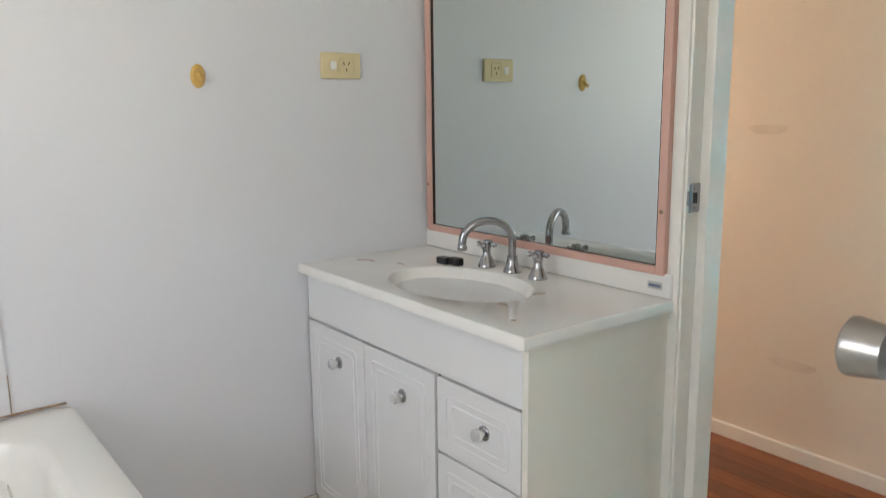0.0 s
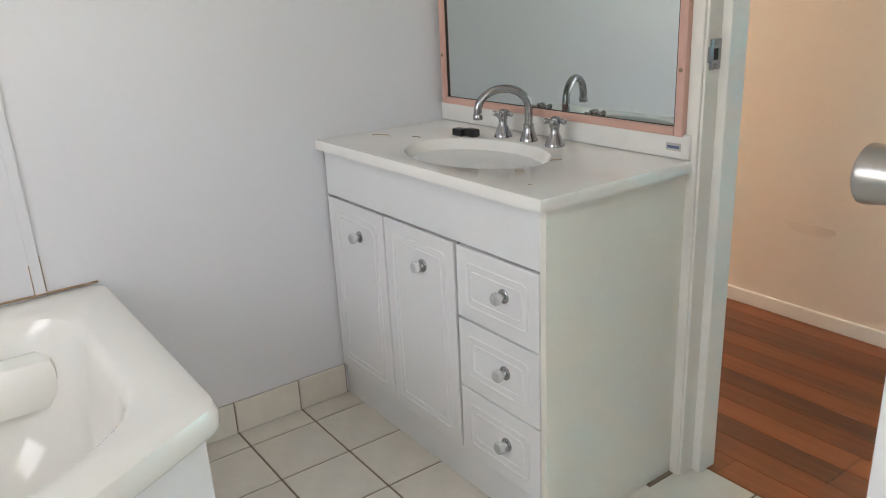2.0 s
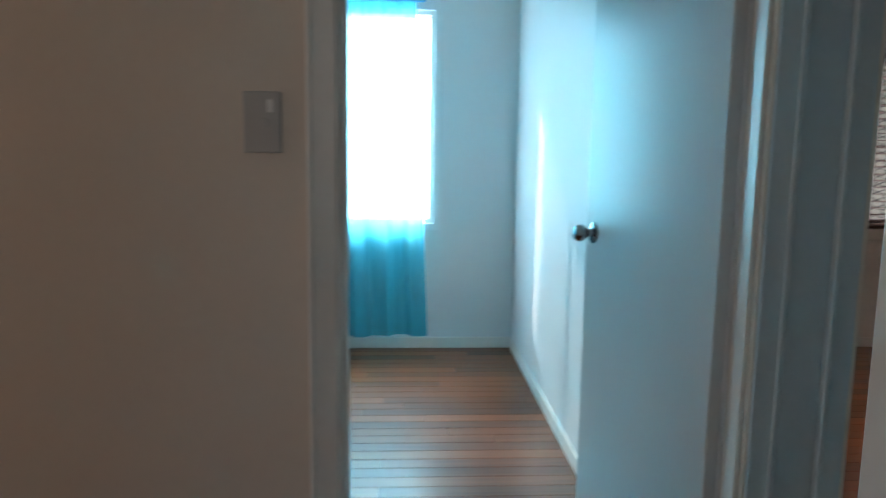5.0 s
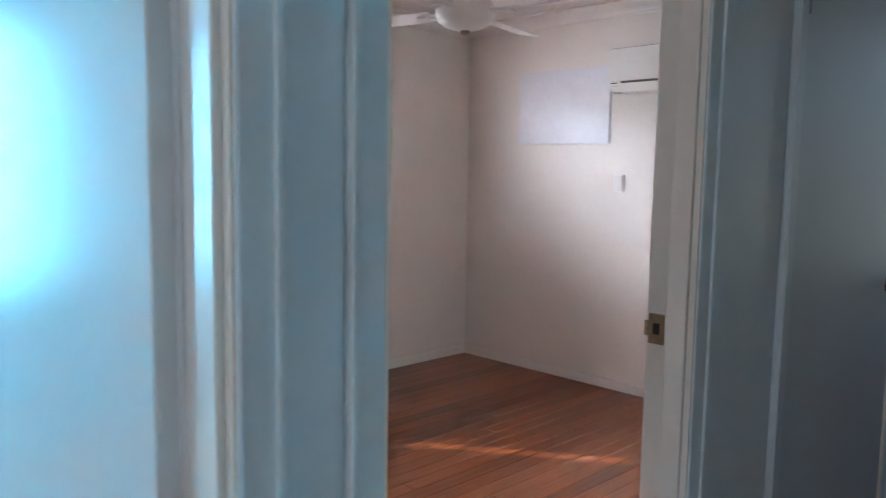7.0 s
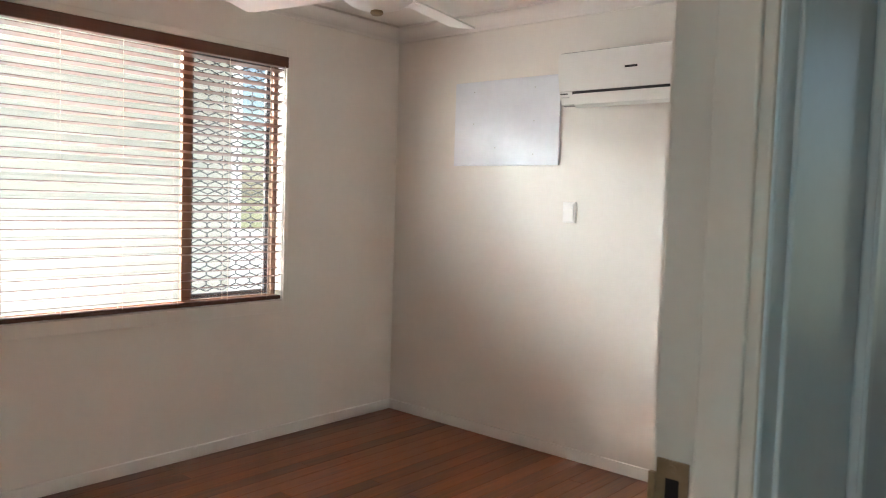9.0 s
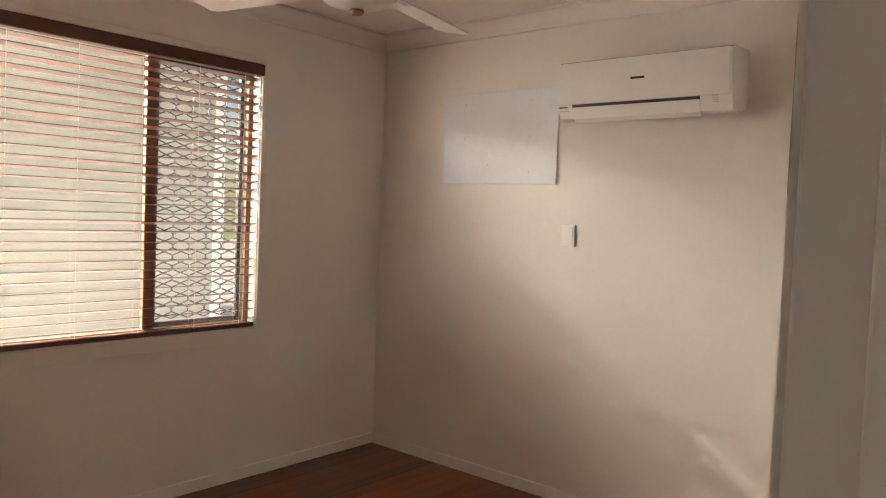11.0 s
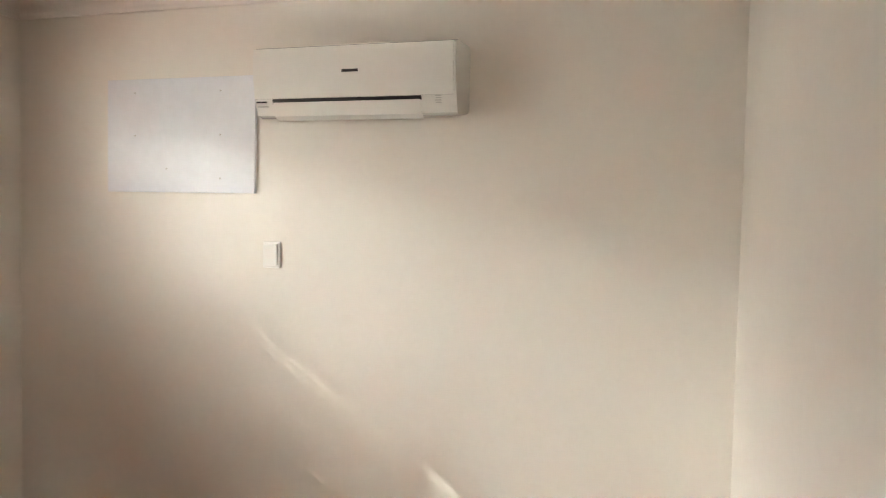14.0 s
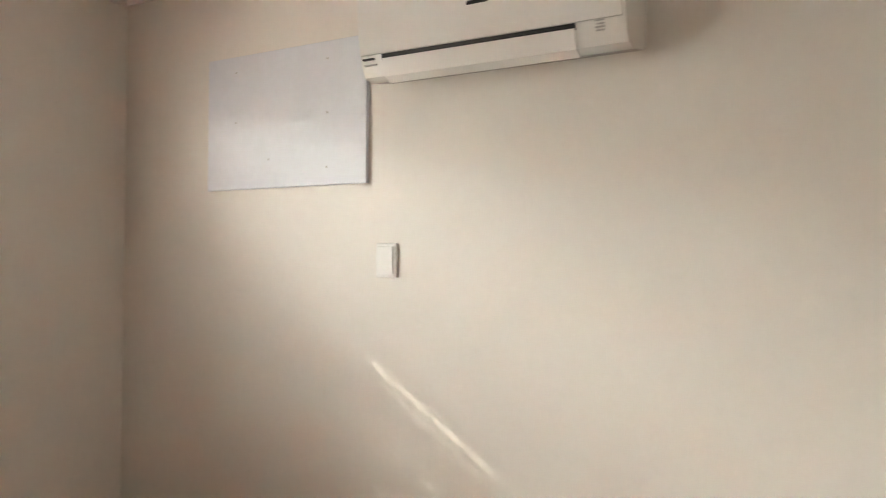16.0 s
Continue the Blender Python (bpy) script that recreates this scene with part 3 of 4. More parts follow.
def vanity_top():
    """Moulded top: a flat deck with an oval bowl pressed into it, a rolled front and an upstand."""
    bm = bmesh.new()
    cx, cy, rx, ry, depth = 0.475, -0.262, 0.225, 0.150, 0.125
    seg = 72
    rings = []
    for k in range(13):
        f = k / 12
        if k == 0:
            continue
        s = math.sin(f * math.pi / 2)
        rings.append((f, -depth * (1 - f ** 3.2)))
    loops = []
    for f, dz in rings:
        loops.append([bm.verts.new((cx + rx * f * math.cos(a), cy + ry * f * math.sin(a), VZ + dz - (0.0 if f < 1 else 0.003))) for a in (2 * math.pi * i / seg for i in range(seg))])
    lip = [bm.verts.new((cx + rx * 1.05 * math.cos(a), cy + ry * 1.05 * math.sin(a), VZ)) for a in (2 * math.pi * i / seg for i in range(seg))]
    loops.append(lip)
    x0, x1, y0, y1 = 0.002, VW, -VD, -0.004
    rim = []
    for i in range(seg):
        a = 2 * math.pi * i / seg
        dx, dy = rx * math.cos(a), ry * math.sin(a)
        t = min(((x1 - cx) if dx > 0 else (x0 - cx)) / dx if abs(dx) > 1e-6 else 1e9, ((y1 - cy) if dy > 0 else (y0 - cy)) / dy if abs(dy) > 1e-6 else 1e9)
        rim.append(bm.verts.new((cx + dx * t, cy + dy * t, VZ)))
    for c in ((x0, y0), (x1, y0), (x1, y1), (x0, y1)):
        best = min(rim, key=lambda v: (v.co.x - c[0]) ** 2 + (v.co.y - c[1]) ** 2)
        best.co.x, best.co.y = c
    loops.append(rim)
    edge = [bm.verts.new(v.co + Vector(((0.004 if v.co.x > x1 - 1e-4 else 0), (-0.004 if v.co.y < y0 + 1e-4 else 0), -0.006))) for v in rim]
    low = [bm.verts.new(v.co + Vector((0, 0, -0.020))) for v in edge]
    loops += [edge, low]
    for a, b in zip(loops, loops[1:]):
        for i in range(seg):
            bm.faces.new((a[i], a[(i + 1) % seg], b[(i + 1) % seg], b[i]))
    bm.faces.new(loops[0])
    return bm


top = thing("benchtop", (0, 0, 0), "white moulded marble vanity top with an oval basin and dirt specks", "vanity top")
part("basin_deck", vanity_top(), M_TOP, top, "", True)
part("upstand", box(0.002, VW, -0.018, -0.001, VZ + 0.0005, VZ + 0.058, 0.005, 3), M_TOP, top, "", True)
part("waste", lathe([(0.001, 0.003), (0.016, 0.003), (0.020, 0.001), (0.021, 0.0)], Matrix.Translation((0.475, -0.262, VZ - 0.124)), 24), M_CHROME, top, "chrome waste", True)
stick = tagged(link_mesh("brand_sticker", box(0.868, 0.908, -0.0196, -0.0185, VZ + 0.020, VZ + 0.037), M_GREYP), "small grey blue maker's sticker on the upstand", "sticker")
part("printed_bar", box(0.872, 0.904, -0.0204, -0.0198, VZ + 0.025, VZ + 0.031), mat("sticker_blue", (0.10, 0.14, 0.26), 0.4), stick)

tap = thing("basin_spout", (0.478, -0.082, VZ), "curved chrome gooseneck basin spout", "tap")
part("base", lathe([(0.024, 0), (0.024, 0.004), (0.021, 0.010), (0.016, 0.024), (0.0135, 0.036), (0.014, 0.044), (0.001, 0.045)], None, 28), M_CHROME, tap, "", True)
pts = [(0, 0, 0.04), (0, 0, 0.08)]
for i in range(13):
    a = math.pi * i / 12
    pts.append((-0.028 + 0.028 * math.cos(a) * 1.0, -0.062 + 0.062 * math.cos(a), 0.088 + 0.052 * math.sin(a)))
pts += [(-0.056, -0.124, 0.082), (-0.056, -0.124, 0.076)]
part("neck", tube(pts, 0.0105, 18), M_CHROME, tap, "", True)
part("aerator", lathe([(0.012, 0), (0.0125, 0.002), (0.0125, 0.012), (0.011, 0.014)], Matrix.Translation((-0.056, -0.124, 0.066)), 20), M_CHROME, tap, "", True)


def tap_handle(x, y):
    ob = thing("tap_handle", (x, y, VZ), "chrome basin tap with a cross handle", "tap", "basin taps")
    part("skirt", lathe([(0.025, 0), (0.025, 0.004), (0.022, 0.010), (0.016, 0.024), (0.011, 0.034), (0.011, 0.046), (0.013, 0.048), (0.013, 0.056), (0.001, 0.057)], None, 28), M_CHROME, ob, "", True)
    bm = bmesh.new()
    for k in range(4):
        a = radians(25 + 90 * k)
        d = Vector((math.cos(a), math.sin(a), 0))
        tube([d * 0.006 + Vector((0, 0, 0.062)), d * 0.016 + Vector((0, 0, 0.062)), d * 0.021 + Vector((0, 0, 0.062)), d * 0.027 + Vector((0, 0, 0.062)), d * 0.030 + Vector((0, 0, 0.062))], [0.005, 0.0045, 0.0075, 0.0075, 0.003], 12, bm)
    part("cross_handle", bm, M_CHROME, ob, "", True)
    part("button", lathe([(0.011, 0.055), (0.0125, 0.062), (0.011, 0.070), (0.006, 0.074), (0.001, 0.0745)], None, 20), M_CHROME, ob, "", True)
    return ob


tap_handle(0.379, -0.086)
tap_handle(0.579, -0.086)

plug = thing("basin_plug", (0.262, -0.135, VZ), "clear and white basin plug with a black rubber ring", "plug")
part("cap", lathe([(0.018, 0), (0.019, 0.004), (0.018, 0.007), (0.001, 0.007)], pose(-0.02, 0.012, 0), 20), M_WHITEP, plug, "", True)
part("rubber", boxes((-0.008, 0.034, -0.032, -0.004, 0, 0.020), bevel=0.004), M_BLACK, plug)
lump = tagged(link_mesh("rubber_stopper", boxes((0.290, 0.333, -0.155, -0.128, VZ, VZ + 0.022), bevel=0.005), M_BLACK), "black rubber stopper lying on the vanity top", "stopper")
for xx, yy, ang, ln in ((0.09, -0.30, 35, 0.05), (0.115, -0.29, -10, 0.04), (0.72, -0.33, 20, 0.022), (0.70, -0.20, 70, 0.03), (0.83, -0.40, 15, 0.012), (0.20, -0.25, 10, 0.03)):
    bm = tube([(-ln / 2, 0, 0.0012), (0, 0.004, 0.0014), (ln / 2, 0, 0.0012)], 0.0011, 5)
    bm.transform(pose(xx, yy, VZ, 0, 0, ang))
    tagged(link_mesh("debris", bm, M_MOULD), "brown dirt crumb lying on the vanity top", "debris", "dirt on the vanity")

# ---- bath ----
TUB = [(0.002, -2.68), (1.36, -2.68), (1.36, -2.05), (0.785, -1.076), (0.002, -1.080)]


def inset_ring(poly, d, radius, z, steps=7):
    """The convex outline moved in by d, its corners rounded, with the same count of points each time."""
    n = len(poly)
    lines = []
    for k in range(n):
        a, b = Vector(poly[k]), Vector(poly[(k + 1) % n])
        e = (b - a).normalized()
        nrm = Vector((-e.y, e.x))
        lines.append((a + nrm * d, e))
    corners = []
    for k in range(n):
        (p, e), (q, f) = lines[k - 1], lines[k]
        det = e.x * f.y - e.y * f.x
        t = ((q.x - p.x) * f.y - (q.y - p.y) * f.x) / det
        corners.append(p + e * t)
    out = []
    for k in range(n):
        c, a, b = corners[k], corners[k - 1], corners[(k + 1) % n]
        ra = min(radius, (a - c).length * 0.48)
        rb = min(radius, (b - c).length * 0.48)
        p0, p2 = c + (a - c).normalized() * ra, c + (b - c).normalized() * rb
        for i in range(steps + 1):
            t = i / steps
            v = p0 * (1 - t) ** 2 + c * 2 * t * (1 - t) + p2 * t * t
            out.append((v.x, v.y, z))
    return out


def tub():
    """Corner tub with a diagonal front: rolled lip, flat rim and a sunken well."""
    bm = bmesh.new()
    z = 0.553
    spec = [(0.006, 0.03, z - 0.055), (0.0, 0.03, z - 0.045), (0.0, 0.035, z - 0.018), (0.006, 0.035, z - 0.005), (0.018, 0.035, z), (0.095, 0.16, z - 0.002), (0.107, 0.17, z - 0.012), (0.118, 0.17, z - 0.045),
            (0.130, 0.18, z - 0.13), (0.155, 0.2, z - 0.26), (0.20, 0.22, z - 0.36), (0.27, 0.22, z - 0.39)]
    loops = [[bm.verts.new(v) for v in inset_ring(TUB, d, rad, zz)] for d, rad, zz in spec]
    n = len(loops[0])
    for a, b in zip(loops, loops[1:]):
        for i in range(n):
            bm.faces.new((a[i], a[(i + 1) % n], b[(i + 1) % n], b[i]))
    bm.faces.new(loops[-1])
    return bm


bath = thing("bathtub", (0, 0, 0), "white acrylic corner bathtub with a diagonal front", "bathtub")
part("shell", tub(), M_BATHTUB, bath, "", True)
part("head_rest", boxes((0.105, 0.20, -1.60, -1.24, 0.34, 0.475), bevel=0.04), M_BATHTUB, bath, "moulded arm rest", True)
part("end_panel", box(0.006, 0.735, -1.120, -1.110, 0.0, 0.500), M_VANITY, bath, "white end panel")
e = (Vector(TUB[3]) - Vector(TUB[2])).to_3d()
bm = box(0.02, e.length - 0.02, 0.030, 0.040, 0.0, 0.500)
bm.transform(Matrix.Translation((TUB[2][0], TUB[2][1], 0)) @ Matrix.Rotation(math.atan2(e.y, e.x), 4, "Z"))
part("front_panel", bm, M_VANITY, bath, "white apron panel")
part("side_panel", box(1.320, 1.330, -2.68, -2.07, 0.0, 0.500), M_VANITY, bath, "white apron panel")
part("corner_bead", box(0.728, 0.742, -1.126, -1.110, 0.0, 0.500, 0.003), M_WHITEP, bath)
part("sealant", box(0.001, 0.008, -2.66, -1.095, 0.5525, 0.557, 0.002), M_MOULD, bath, "brown stained sealant bead")
part("panel_screw", lathe([(0.005, 0), (0.004, 0.003), (0.001, 0.003)], pose(0.768, -1.155, 0.44, 0, 90, 30), 10), M_BLACK, bath)

# ---- hall ----
sw = thing("light_switch", (1.1075, 1.09, 1.343), "grey white light switch plate on the hallway wall", "light switch")
part("plate", box(-0.036, 0.036, -0.008, 0, -0.058, 0.058, 0.003), M_GREYP, sw)
part("rocker", box(0.010, 0.024, -0.013, -0.007, 0.018, 0.044, 0.002), M_WHITEP, sw)
part("dimmer_disc", lathe([(0.010, 0.006), (0.010, 0.0105), (0.008, 0.011), (0.001, 0.011)], pose(0.003, 0, -0.001, 90, 0, 0), 20), M_GREYP, sw)
for xx, zz, a, b in ((0.50, 1.16, 0.07, 0.020), (0.645, 0.345, 0.085, 0.022)):
    pts = [(xx + a * math.cos(t) * (1 + 0.12 * math.sin(3 * t)), zz + b * math.sin(t) * (1 + 0.2 * math.cos(2 * t))) for t in (2 * math.pi * i / 32 for i in range(32))]
    tagged(link_mesh("wall_smudge", prism(pts, lambda u, v, k: Vector((u, 1.0895 - 0.0012 * k, v))), M_STAIN), "faint brown smudge on the cream hallway wall", "stain", "hallway smudges")

# ---- pale bedroom: window and curtain ----
win_b = thing("window_2", (BW[0], 4.27, BW[2]), "white framed sliding window behind a curtain", "window", kind="structure")
ww, wh = BW[1] - BW[0], BW[3] - BW[2]
part("window_frame", boxes((0, 0.025, 0.02, 0.09, 0, wh), (ww - 0.025, ww, 0.02, 0.09, 0, wh), (0.025, ww - 0.025, 0.02, 0.09, 0, 0.025), (0.025, ww - 0.025, 0.02, 0.09, wh - 0.025, wh), (ww / 2 - 0.015, ww / 2 + 0.015, 0.04, 0.07, 0.025, wh - 0.025)), M_TRIM, win_b)
part("casing", boxes((ww, ww + 0.045, -0.012, 0, -0.045, wh + 0.045), (-0.045, 0, -0.012, 0, -0.045, wh + 0.045), (0, ww, -0.012, 0, -0.045, 0), (0, ww, -0.012, 0, wh, wh + 0.045), bevel=0.003), M_BLUE, win_b)
for a, b in ((0.025, ww / 2 - 0.015), (ww / 2 + 0.015, ww - 0.025)):
    part("pane", box(a, b, 0.052, 0.056, 0.025, wh - 0.025), M_GLASS, win_b).visible_shadow = False

curtain = thing("curtain", (0.2, 4.20, 0.10), "sheer turquoise curtain hanging to just above the floor", "curtain")


def cloth(x0, x1, z0, z1, flare, folds, depth, seed):
    bm = bmesh.new()
    nx, nz = 110, 26
    rnd = random.Random(seed)
    ph = [rnd.uniform(0, 6.28) for _ in range(4)]
    grid = []
    for j in range(nz + 1):
        v = j / nz
        row = []
        for i in range(nx + 1):
            u = i / nx
            x = x0 + (x1 - x0) * u + flare * (1 - v) * (u ** 3)
            d = depth * (1.25 - 0.5 * v) * (math.sin(u * folds * 6.283 + ph[0] + 0.5 * math.sin(u * 7 + ph[1])) + 0.35 * math.sin(u * folds * 2.3 * 6.283 + ph[2]))
            row.append(bm.verts.new((x, d, z0 + (z1 - z0) * v + 0.006 * math.sin(u * 19 + ph[3]) * (1 - v))))
        grid.append(row)
    for j in range(nz):
        for i in range(nx):
            bm.faces.new((grid[j][i], grid[j][i + 1], grid[j + 1][i + 1], grid[j + 1][i]))
    return bm


part("cloth", cloth(0.0, 1.272, 0.0, 2.02, 0.085, 9, 0.017, 3), M_CURTAIN, curtain, "", True)
part("heading_band", box(-0.02, 1.33, -0.022, 0.022, 2.00, 2.035, 0.01), mat("curtain_hem", (0.01, 0.28, 0.50), 0.8), curtain)
rod = tagged(link_mesh("curtain_rod", tube([(0.1, 4.205, 2.125), (1.68, 4.205, 2.125)], 0.009, 14), M_TRIM, True), "white metal curtain rod above the window", "curtain rod")
curtain.location.z = 0.095

# ---- cream bedroom: window with blind ----
win = thing("window_1", (NW[0], 4.27, NW[2]), "wide bronze sliding window with a diamond security screen", "window", kind="structure")
ww, wh = NW[1] - NW[0], NW[3] - NW[2]
part("window_frame", boxes((0, 0.03, 0.062, 0.095, 0, wh), (ww - 0.03, ww, 0.062, 0.095, 0, wh), (0.03, ww - 0.03, 0.062, 0.095, 0, 0.03), (0.03, ww - 0.03, 0.062, 0.095, wh - 0.03, wh)), M_ALU, win)
for a in (0.30, 1.185):
    part("mullion", boxes((a - 0.028, a + 0.028, 0.064, 0.092, 0.03, wh - 0.03), bevel=0.004), M_ALU, win)
part("casing", boxes((ww, ww + 0.03, -0.014, 0, -0.065, wh + 0.035), (-0.03, 0, -0.014, 0, -0.065, wh + 0.035), (0, ww, -0.014, 0, -0.065, 0), (0, ww, -0.014, 0, wh, wh + 0.035), bevel=0.003), M_CREAM, win)
part("reveal", boxes((0.0, 0.002, 0, 0.062, 0, wh), (ww - 0.002, ww, 0, 0.062, 0, wh), (0, ww, 0, 0.062, 0, 0.002)), M_TRIM, win)
for a, b in ((0.03, 0.272), (0.328, 1.157), (1.213, ww - 0.03)):
    part("pane", box(a, b, 0.076, 0.080, 0.03, wh - 0.03), M_GLASS, win).visible_shadow = False


def lattice(x0, x1, z0, z1, y):
    """Diamond grille: zigzag wires that meet at small buttons."""
    bm = bmesh.new()
    px, pz = 0.082, 0.0975
    cols = int((x1 - x0) / px) + 1
    px = (x1 - x0) / (cols - 1) if cols > 1 else px
    rows = int((z1 - z0) / pz)
    pz = (z1 - z0) / rows
    for c in range(cols - 1):
        for s in (0, 1):
            pts = []
            for r in range(rows * 2 + 1):
                side = (r + s) % 2
                zc = z0 + r * pz / 2
                pts.append((x0 + (c + (0.97 if side else 0.03)) * px, y, zc - 0.010))
                pts.append((x0 + (c + (0.97 if side else 0.03)) * px, y, zc + 0.010))
            pts = [p for p in pts if z0 <= p[2] <= z1]
            tube(pts, 0.0036, 6, bm)
    return bm


for a, b in ((1.213, ww - 0.03), (0.03, 0.272)):
    part("screen_frame", boxes((a, a + 0.022, 0.098, 0.112, 0.03, wh - 0.03), (b - 0.022, b, 0.098, 0.112, 0.03, wh - 0.03), (a + 0.022, b - 0.022, 0.098, 0.112, 0.03, 0.055), (a + 0.022, b - 0.022, 0.098, 0.112, wh - 0.055, wh - 0.03)), M_LATTICE, win)
    part("diamond_grille", lattice(a + 0.022, b - 0.022, 0.055, wh - 0.055, 0.105), M_LATTICE, win, "dark diamond pattern security grille")

blind = thing("venetian_blind", (NW[0] + 0.185, 4.298, NW[2]), "brown timber venetian blind lowered with slats open", "blind")
bwid = ww - 0.189
part("head_rail", box(0, bwid + 0.002, -0.060, -0.010, wh - 0.062, wh - 0.004, 0.004), M_SLAT, blind, "brown timber valance")
part("bottom_rail", box(0, bwid, -0.026, 0.024, 0.004, 0.026, 0.005), M_SLAT, blind)
SLATS = 29
sp = (wh - 0.062 - 0.05 - 0.012) / (SLATS - 1)
slat_rnd = random.Random(12)
slat_mesh = None
for i in range(SLATS):
    if slat_mesh is None:
        bm = box(0.002, bwid - 0.002, -0.0258, 0.0258, -0.0014, 0.0014)
        bm.transform(pose(0, 0, 0, -9, 0, 0))
        s0 = part("slat", bm, M_SLAT, blind)
        slat_mesh = s0.data
        s0.location.z = 0.05 + sp * i
    else:
        s1 = new("slat", slat_mesh)
        s1.parent = blind
        s1.location.z = 0.05 + sp * i + slat_rnd.uniform(-0.003, 0.003)
        s1.rotation_euler.x = radians(slat_rnd.gauss(0, 4.2))
for fx in (0.08, 0.36, 0.64, 0.92, 1.20, 1.45):
    for yy in (-0.025, 0.025):
        part("ladder_cord", tube([(fx, yy, 0.02), (fx, yy, wh - 0.06)], 0.0011, 5), M_CORD, blind)
part("tilt_wand", tube([(bwid - 0.03, -0.07, wh - 0.06), (bwid - 0.03, -0.07, wh - 0.22)], [0.002, 0.003], 8), M_CORD, blind)
part("tassel", lathe([(0.004, 0), (0.009, 0.012), (0.009, 0.028), (0.003, 0.036)], Matrix.Translation((bwid - 0.03, -0.07, wh - 0.245)), 12), M_WHITEP, blind, "", True)

# ---- cream bedroom: air conditioner, panel, switch, fan, chime ----
ac = thing("air_conditioner", (5.8, 2.555, 1.827), "white split system air conditioner mounted on the wall", "air conditioner")
side_prof = [(0, 0.045), (-0.02, 0.030), (-0.115, 0.012), (-0.150, 0.020), (-0.164, 0.048), (-0.172, 0.085), (-0.186, 0.16), (-0.190, 0.235), (-0.184, 0.262), (-0.165, 0.272), (-0.02, 0.276), (0, 0.27)]


def across(prof, y0, y1):
    return prism(prof, lambda u, v, k: Vector((u, y0 + (y1 - y0) * k, v)))


part("body", across(side_prof, -0.400, 0.400), M_AC, ac, "", True)
part("front_panel", across([(-0.173, 0.080), (-0.187, 0.16), (-0.191, 0.235), (-0.185, 0.264), (-0.190, 0.264), (-0.196, 0.236), (-0.192, 0.16), (-0.178, 0.080)], -0.392, 0.398), M_AC, ac, "glossy front panel", True)
part("air_slot", across([(-0.168, 0.064), (-0.1735, 0.079), (-0.1745, 0.077), (-0.170, 0.062)], -0.270, 0.325), M_BLACK, ac, "black air outlet slot")
part("louvre_flap", across([(-0.128, 0.006), (-0.156, 0.020), (-0.168, 0.050), (-0.171, 0.066), (-0.174, 0.066), (-0.171, 0.048), (-0.158, 0.016), (-0.130, 0.002)], -0.268, 0.322), M_AC, ac, "curved louvre flap", True)
part("maker_mark", box(-0.1945, -0.1925, -0.032, 0.032, 0.168, 0.178), M_BLACK, ac)
for i in range(4):
    part("indicator", box(-0.1735, -0.166, -0.345, -0.325 + 0.004 * (i % 2), 0.052 + 0.008 * i, 0.0545 + 0.008 * i), M_GREYP, ac)
part("print_bar", box(-0.176, -0.168, 0.352, 0.392, 0.066, 0.071), M_BLACK, ac)
part("print_bar", box(-0.174, -0.164, 0.345, 0.388, 0.050, 0.053), M_GREYP, ac)

board = thing("cover_panel", (5.8, 3.412, 1.553), "bluish white primed board covering an old opening", "panel")
part("sheet", box(-0.016, 0, -0.362, 0.362, 0, 0.478, 0.002), M_PANEL, board)
for yy, zz in ((-0.20, 0.42), (-0.20, 0.24), (-0.20, 0.06), (0.22, 0.42), (0.22, 0.24), (0.06, 0.10)):
    part("nail_head", lathe([(0.004, 0), (0.003, 0.001), (0.0005, 0.001)], pose(-0.016, yy, zz, 0, -90, 0), 10), M_GREYP, board)

s2 = thing("wall_switch", (5.8, 2.972, 1.306), "white rocker switch plate on the cream wall", "light switch")
part("plate", box(-0.011, 0, -0.039, 0.039, -0.054, 0.054, 0.003), M_WHITEP, s2)
bm = box(-0.005, 0.003, -0.029, 0.029, -0.044, 0.044, 0.002)
bm.transform(pose(-0.0115, 0, 0, 0, -3, 0))
part("rocker", bm, M_WHITEP, s2)

fan = thing("ceiling_fan", (4.13, 2.71, 2.40), "white four blade ceiling fan at rest", "ceiling fan")
part("canopy", lathe([(0.055, 0), (0.06, -0.01), (0.05, -0.045), (0.016, -0.06), (0.001, -0.06)], None, 28), M_WHITEP, fan, "", True)
part("down_rod", tube([(0, 0, -0.05), (0, 0, -0.29)], 0.011, 14), M_WHITEP, fan, "", True)
part("motor", lathe([(0.014, -0.265), (0.06, -0.275), (0.105, -0.295), (0.128, -0.325), (0.130, -0.365), (0.118, -0.392), (0.09, -0.412), (0.05, -0.424), (0.020, -0.430), (0.001, -0.431)], None, 40), M_WHITEP, fan, "", True)
part("switch_cap", lathe([(0.02, -0.428), (0.022, -0.438), (0.016, -0.444), (0.001, -0.445)], None, 20), M_BRASS, fan, "dark round cap", True)
for k in range(4):
    ang = 13 + 90 * k
    m = pose(0, 0, -0.352, 0, 0, ang)
    bm = bmesh.new()
    outline = [(0.17, -0.05), (0.30, -0.060), (0.60, -0.066), (0.625, -0.055), (0.632, 0.045), (0.618, 0.060), (0.30, 0.058), (0.17, 0.045)]
    bl = prism(outline, lambda u, v, q: Vector((u, v, 0.003 - 0.006 * q + 0.18 * v)))
    bl.transform(m)
    blade = part("blade", bl, M_WHITEP, fan)
    bm = boxes((0.09, 0.19, -0.018, 0.018, -0.008, 0.004), (0.18, 0.23, -0.035, 0.035, -0.014, -0.004), bevel=0.003)
    bm.transform(m)
    part("blade_arm", bm, M_WHITEP, blade)

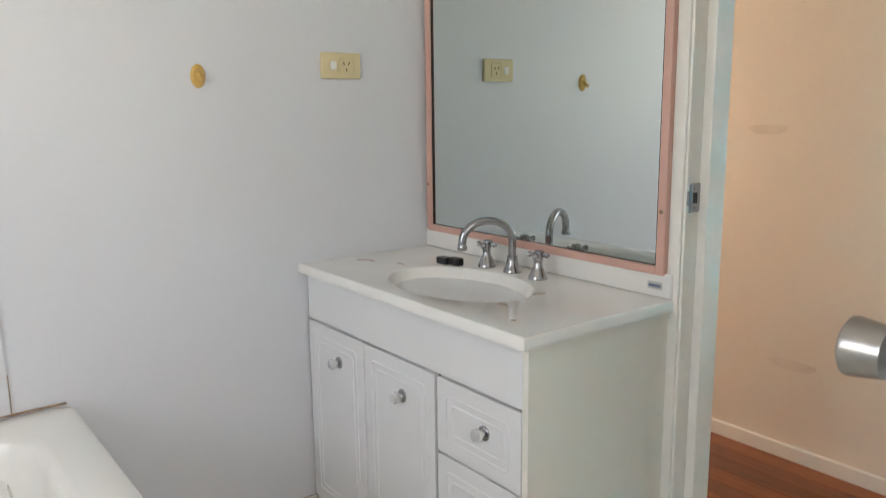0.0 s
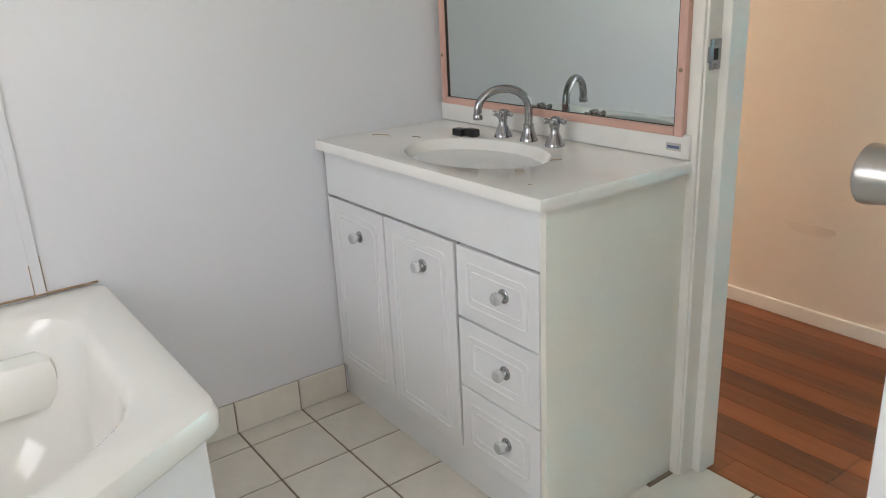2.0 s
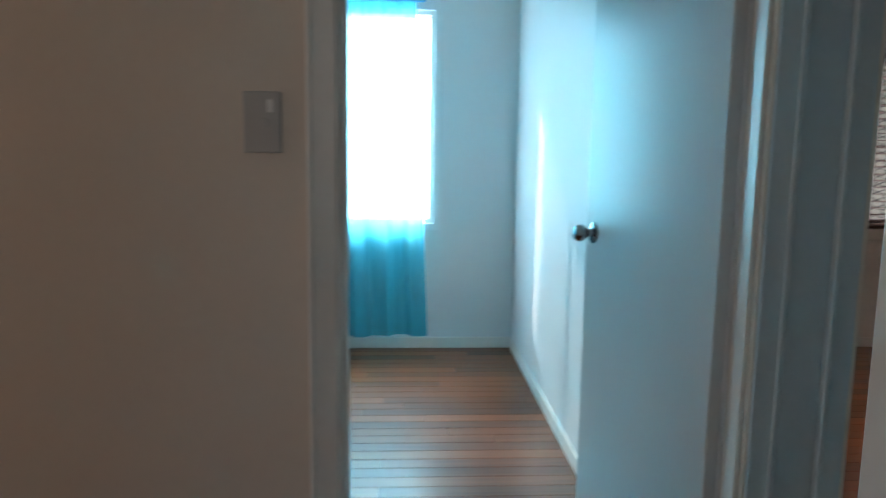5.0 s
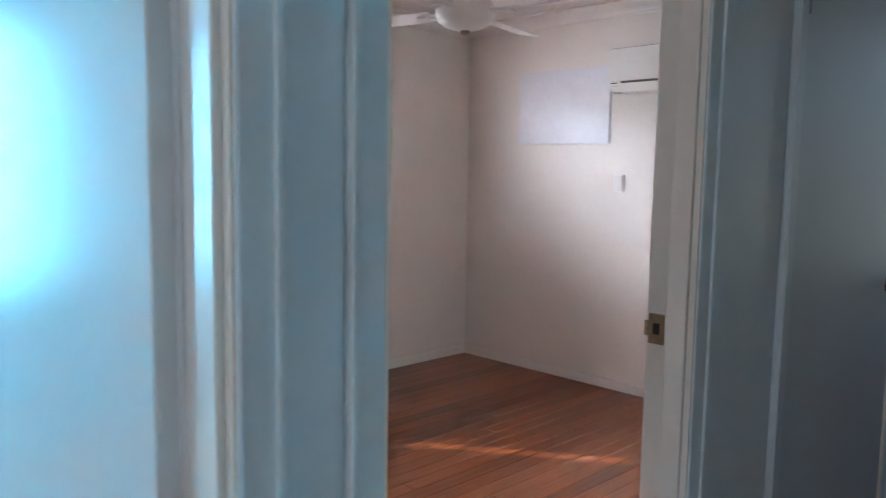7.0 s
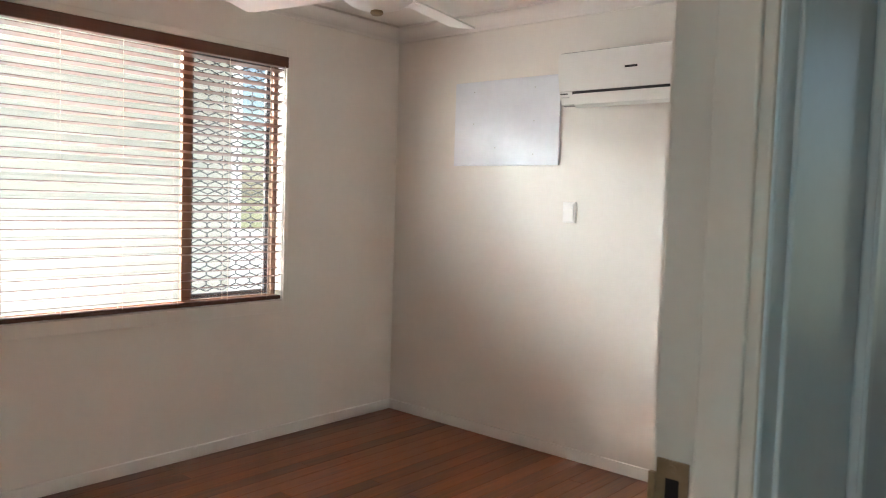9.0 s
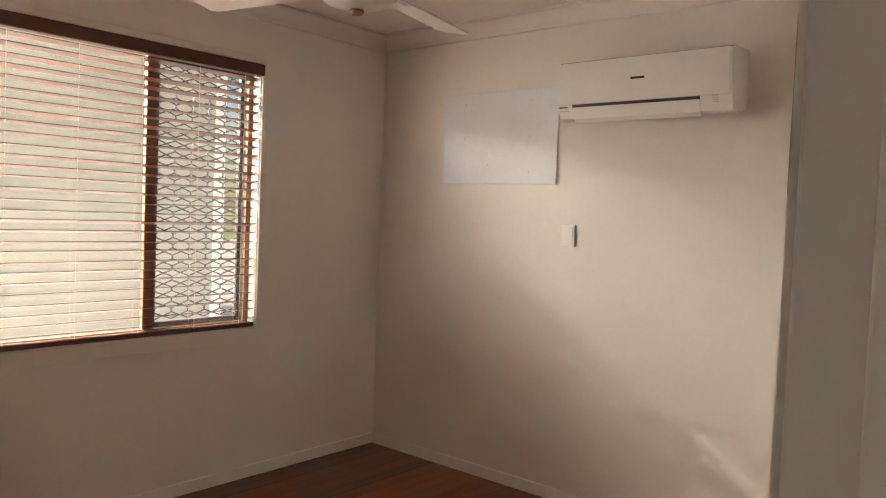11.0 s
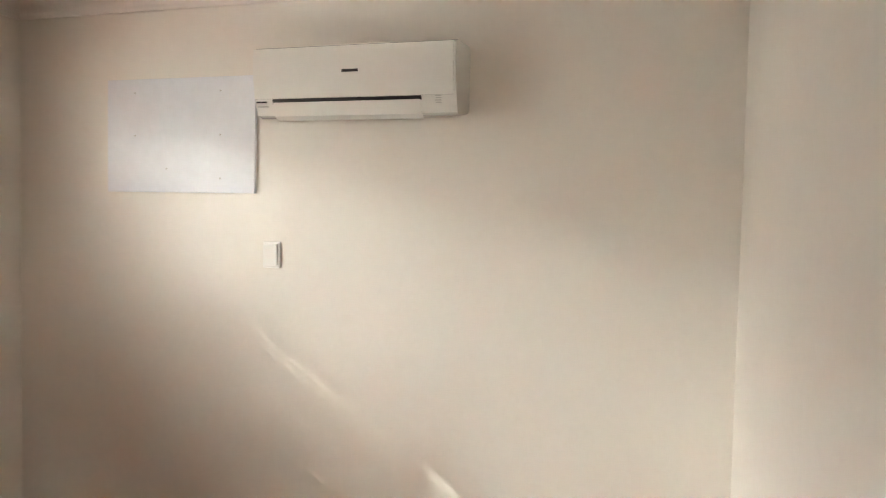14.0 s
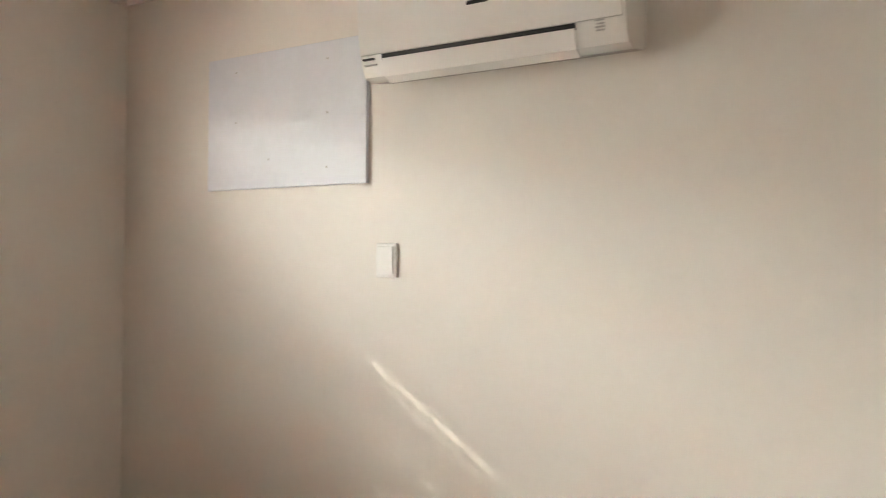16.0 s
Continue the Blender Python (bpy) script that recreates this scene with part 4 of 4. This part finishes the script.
chime = thing("door_chime", (3.265, 1.195, 1.405), "amber brown door chime box with side vent slots", "door chime")
part("case", box(0.004, 0.116, 0.004, 0.032, 0, 0.165, 0.006), M_AMBER, chime)
part("back_plate", box(0, 0.121, 0, 0.004, -0.006, 0.171), M_WHITEP, chime)
part("cover", box(0.0, 0.120, 0.029, 0.037, 0.004, 0.160, 0.003), M_AMBER, chime)
for i in range(5):
    part("vent_slot", box(0.0028, 0.0045, 0.007, 0.028, 0.066 + 0.0095 * i, 0.0695 + 0.0095 * i), M_BLACK, chime)

# ---- outside ----
house = thing("neighbour_house", (3.0, 11.5, -0.70), "neighbouring house clad in white weatherboards", "house")
part("wall", box(-12, 6.4, 0.03, 6.0, 0.0, 4.3), M_BOARDS, house)
part("corner_post", box(6.3, 6.48, -0.03, 0.1, 0.0, 4.3), M_TRIM, house)
part("roof", box(-12.4, 6.8, -0.4, 6.4, 4.3, 4.4), M_ROOF, house)
for i in range(14):
    bm = box(-12, 6.3, -0.012, 0.012, 0.0, 0.31)
    bm.transform(pose(0, 0.015, 0.55 + 0.27 * i, 6, 0, 0))
    part("weatherboard", bm, M_BOARDS, house)
structure("driveway", box(-12, 40, 4.6, 40, -0.70, -0.66), M_CONC, "pale concrete driveway beside the house", "driveway")

# ---- floors: boards and tiles ----
BOARD = 0.084


def board_floor(name, x0, x1, y0, y1, seed, label):
    fl = structure(name, box(x0, x1, y0, y1, -0.03, -0.012), M_SUBFLOOR, label, "floor")
    rnd = random.Random(seed)
    y = y0
    meshes = {}
    while y < y1 - 0.01:
        w = min(BOARD, y1 - y)
        x = x0
        while x < x1 - 0.01:
            ln = round(rnd.choice((1.2, 1.6, 2.0, 2.4, 3.0)) * rnd.uniform(0.6, 1.1), 1)
            if x == x0:
                ln = round(ln * rnd.uniform(0.3, 1.0), 1) or 0.2
            ln = min(ln, x1 - x)
            if x1 - x - ln < 0.25:
                ln = x1 - x
            key = (round(ln, 3), round(w, 3))
            if key not in meshes:
                bm = box(0.0004, key[0] - 0.0004, 0.0007, key[1] - 0.0007, -0.012, 0, 0.0012, 1)
                ob = link_mesh("plank", bm, M_FLOOR)
                meshes[key] = ob.data
            else:
                ob = new("plank", meshes[key])
            ob.location = (x, y, rnd.uniform(-0.0004, 0.0))
            ob.parent = fl
            x += ln
        y += BOARD
    return fl


board_floor("floor_hall", -2.0, 5.9, 0.078, 1.16, 5, "polished red brown hardwood boards in the hallway")
board_floor("floor_blue", -1.5, 2.09, 1.16, 4.27, 6, "polished hardwood boards reflecting blue window light")
board_floor("floor_bed", 2.14, 5.8, 1.16, 4.27, 7, "polished red brown hardwood bedroom floor boards")

TP = 0.204
bfl = structure("floor_bath", box(0, 2.7, -2.7, 0.078, -0.03, -0.003), M_GROUT, "cream ceramic tiles with brown grout", "floor")
tile_mesh = {}


def tile(w, d, x, y, parent_ob):
    key = (round(w, 3), round(d, 3))
    if key not in tile_mesh:
        ob = link_mesh("tile", box(0.0028, key[0] - 0.0028, 0.0028, key[1] - 0.0028, -0.01, 0, 0.0015, 1), M_TILE)
        tile_mesh[key] = ob.data
    else:
        ob = new("tile", tile_mesh[key])
    ob.location = (x, y, 0)
    ob.parent = parent_ob


xs = [0.0] + [0.093 + TP * k for k in range(13)] + [2.7]
ys = [-2.7] + [-0.600 + TP * k for k in range(-10, 3)] + [0.076]
for xa, xb in zip(xs, xs[1:]):
    for ya, yb in zip(ys, ys[1:]):
        if xb - xa > 0.01 and yb - ya > 0.01:
            tile(xb - xa, yb - ya, xa, ya, bfl)
skt = structure("baseboard_bath", box(0, 0.006, -1.10, -0.44, 0, 0.099), M_GROUT, "cream tile skirting with brown grout", "baseboard")
for ya, yb in ((-1.10, -1.012), (-1.012, -0.808), (-0.808, -0.604), (-0.604, -0.442)):
    ob = link_mesh("tile", box(0.004, 0.011, ya + 0.002, yb - 0.002, 0.002, 0.101, 0.0015, 1), M_TILE)
    ob.parent = skt
sk2 = structure("baseboard_bath_doorway", box(0.921, 0.932, -0.10, -0.012, 0, 0.004), M_GROUT, "cut cream tile strip beside the vanity", "baseboard")
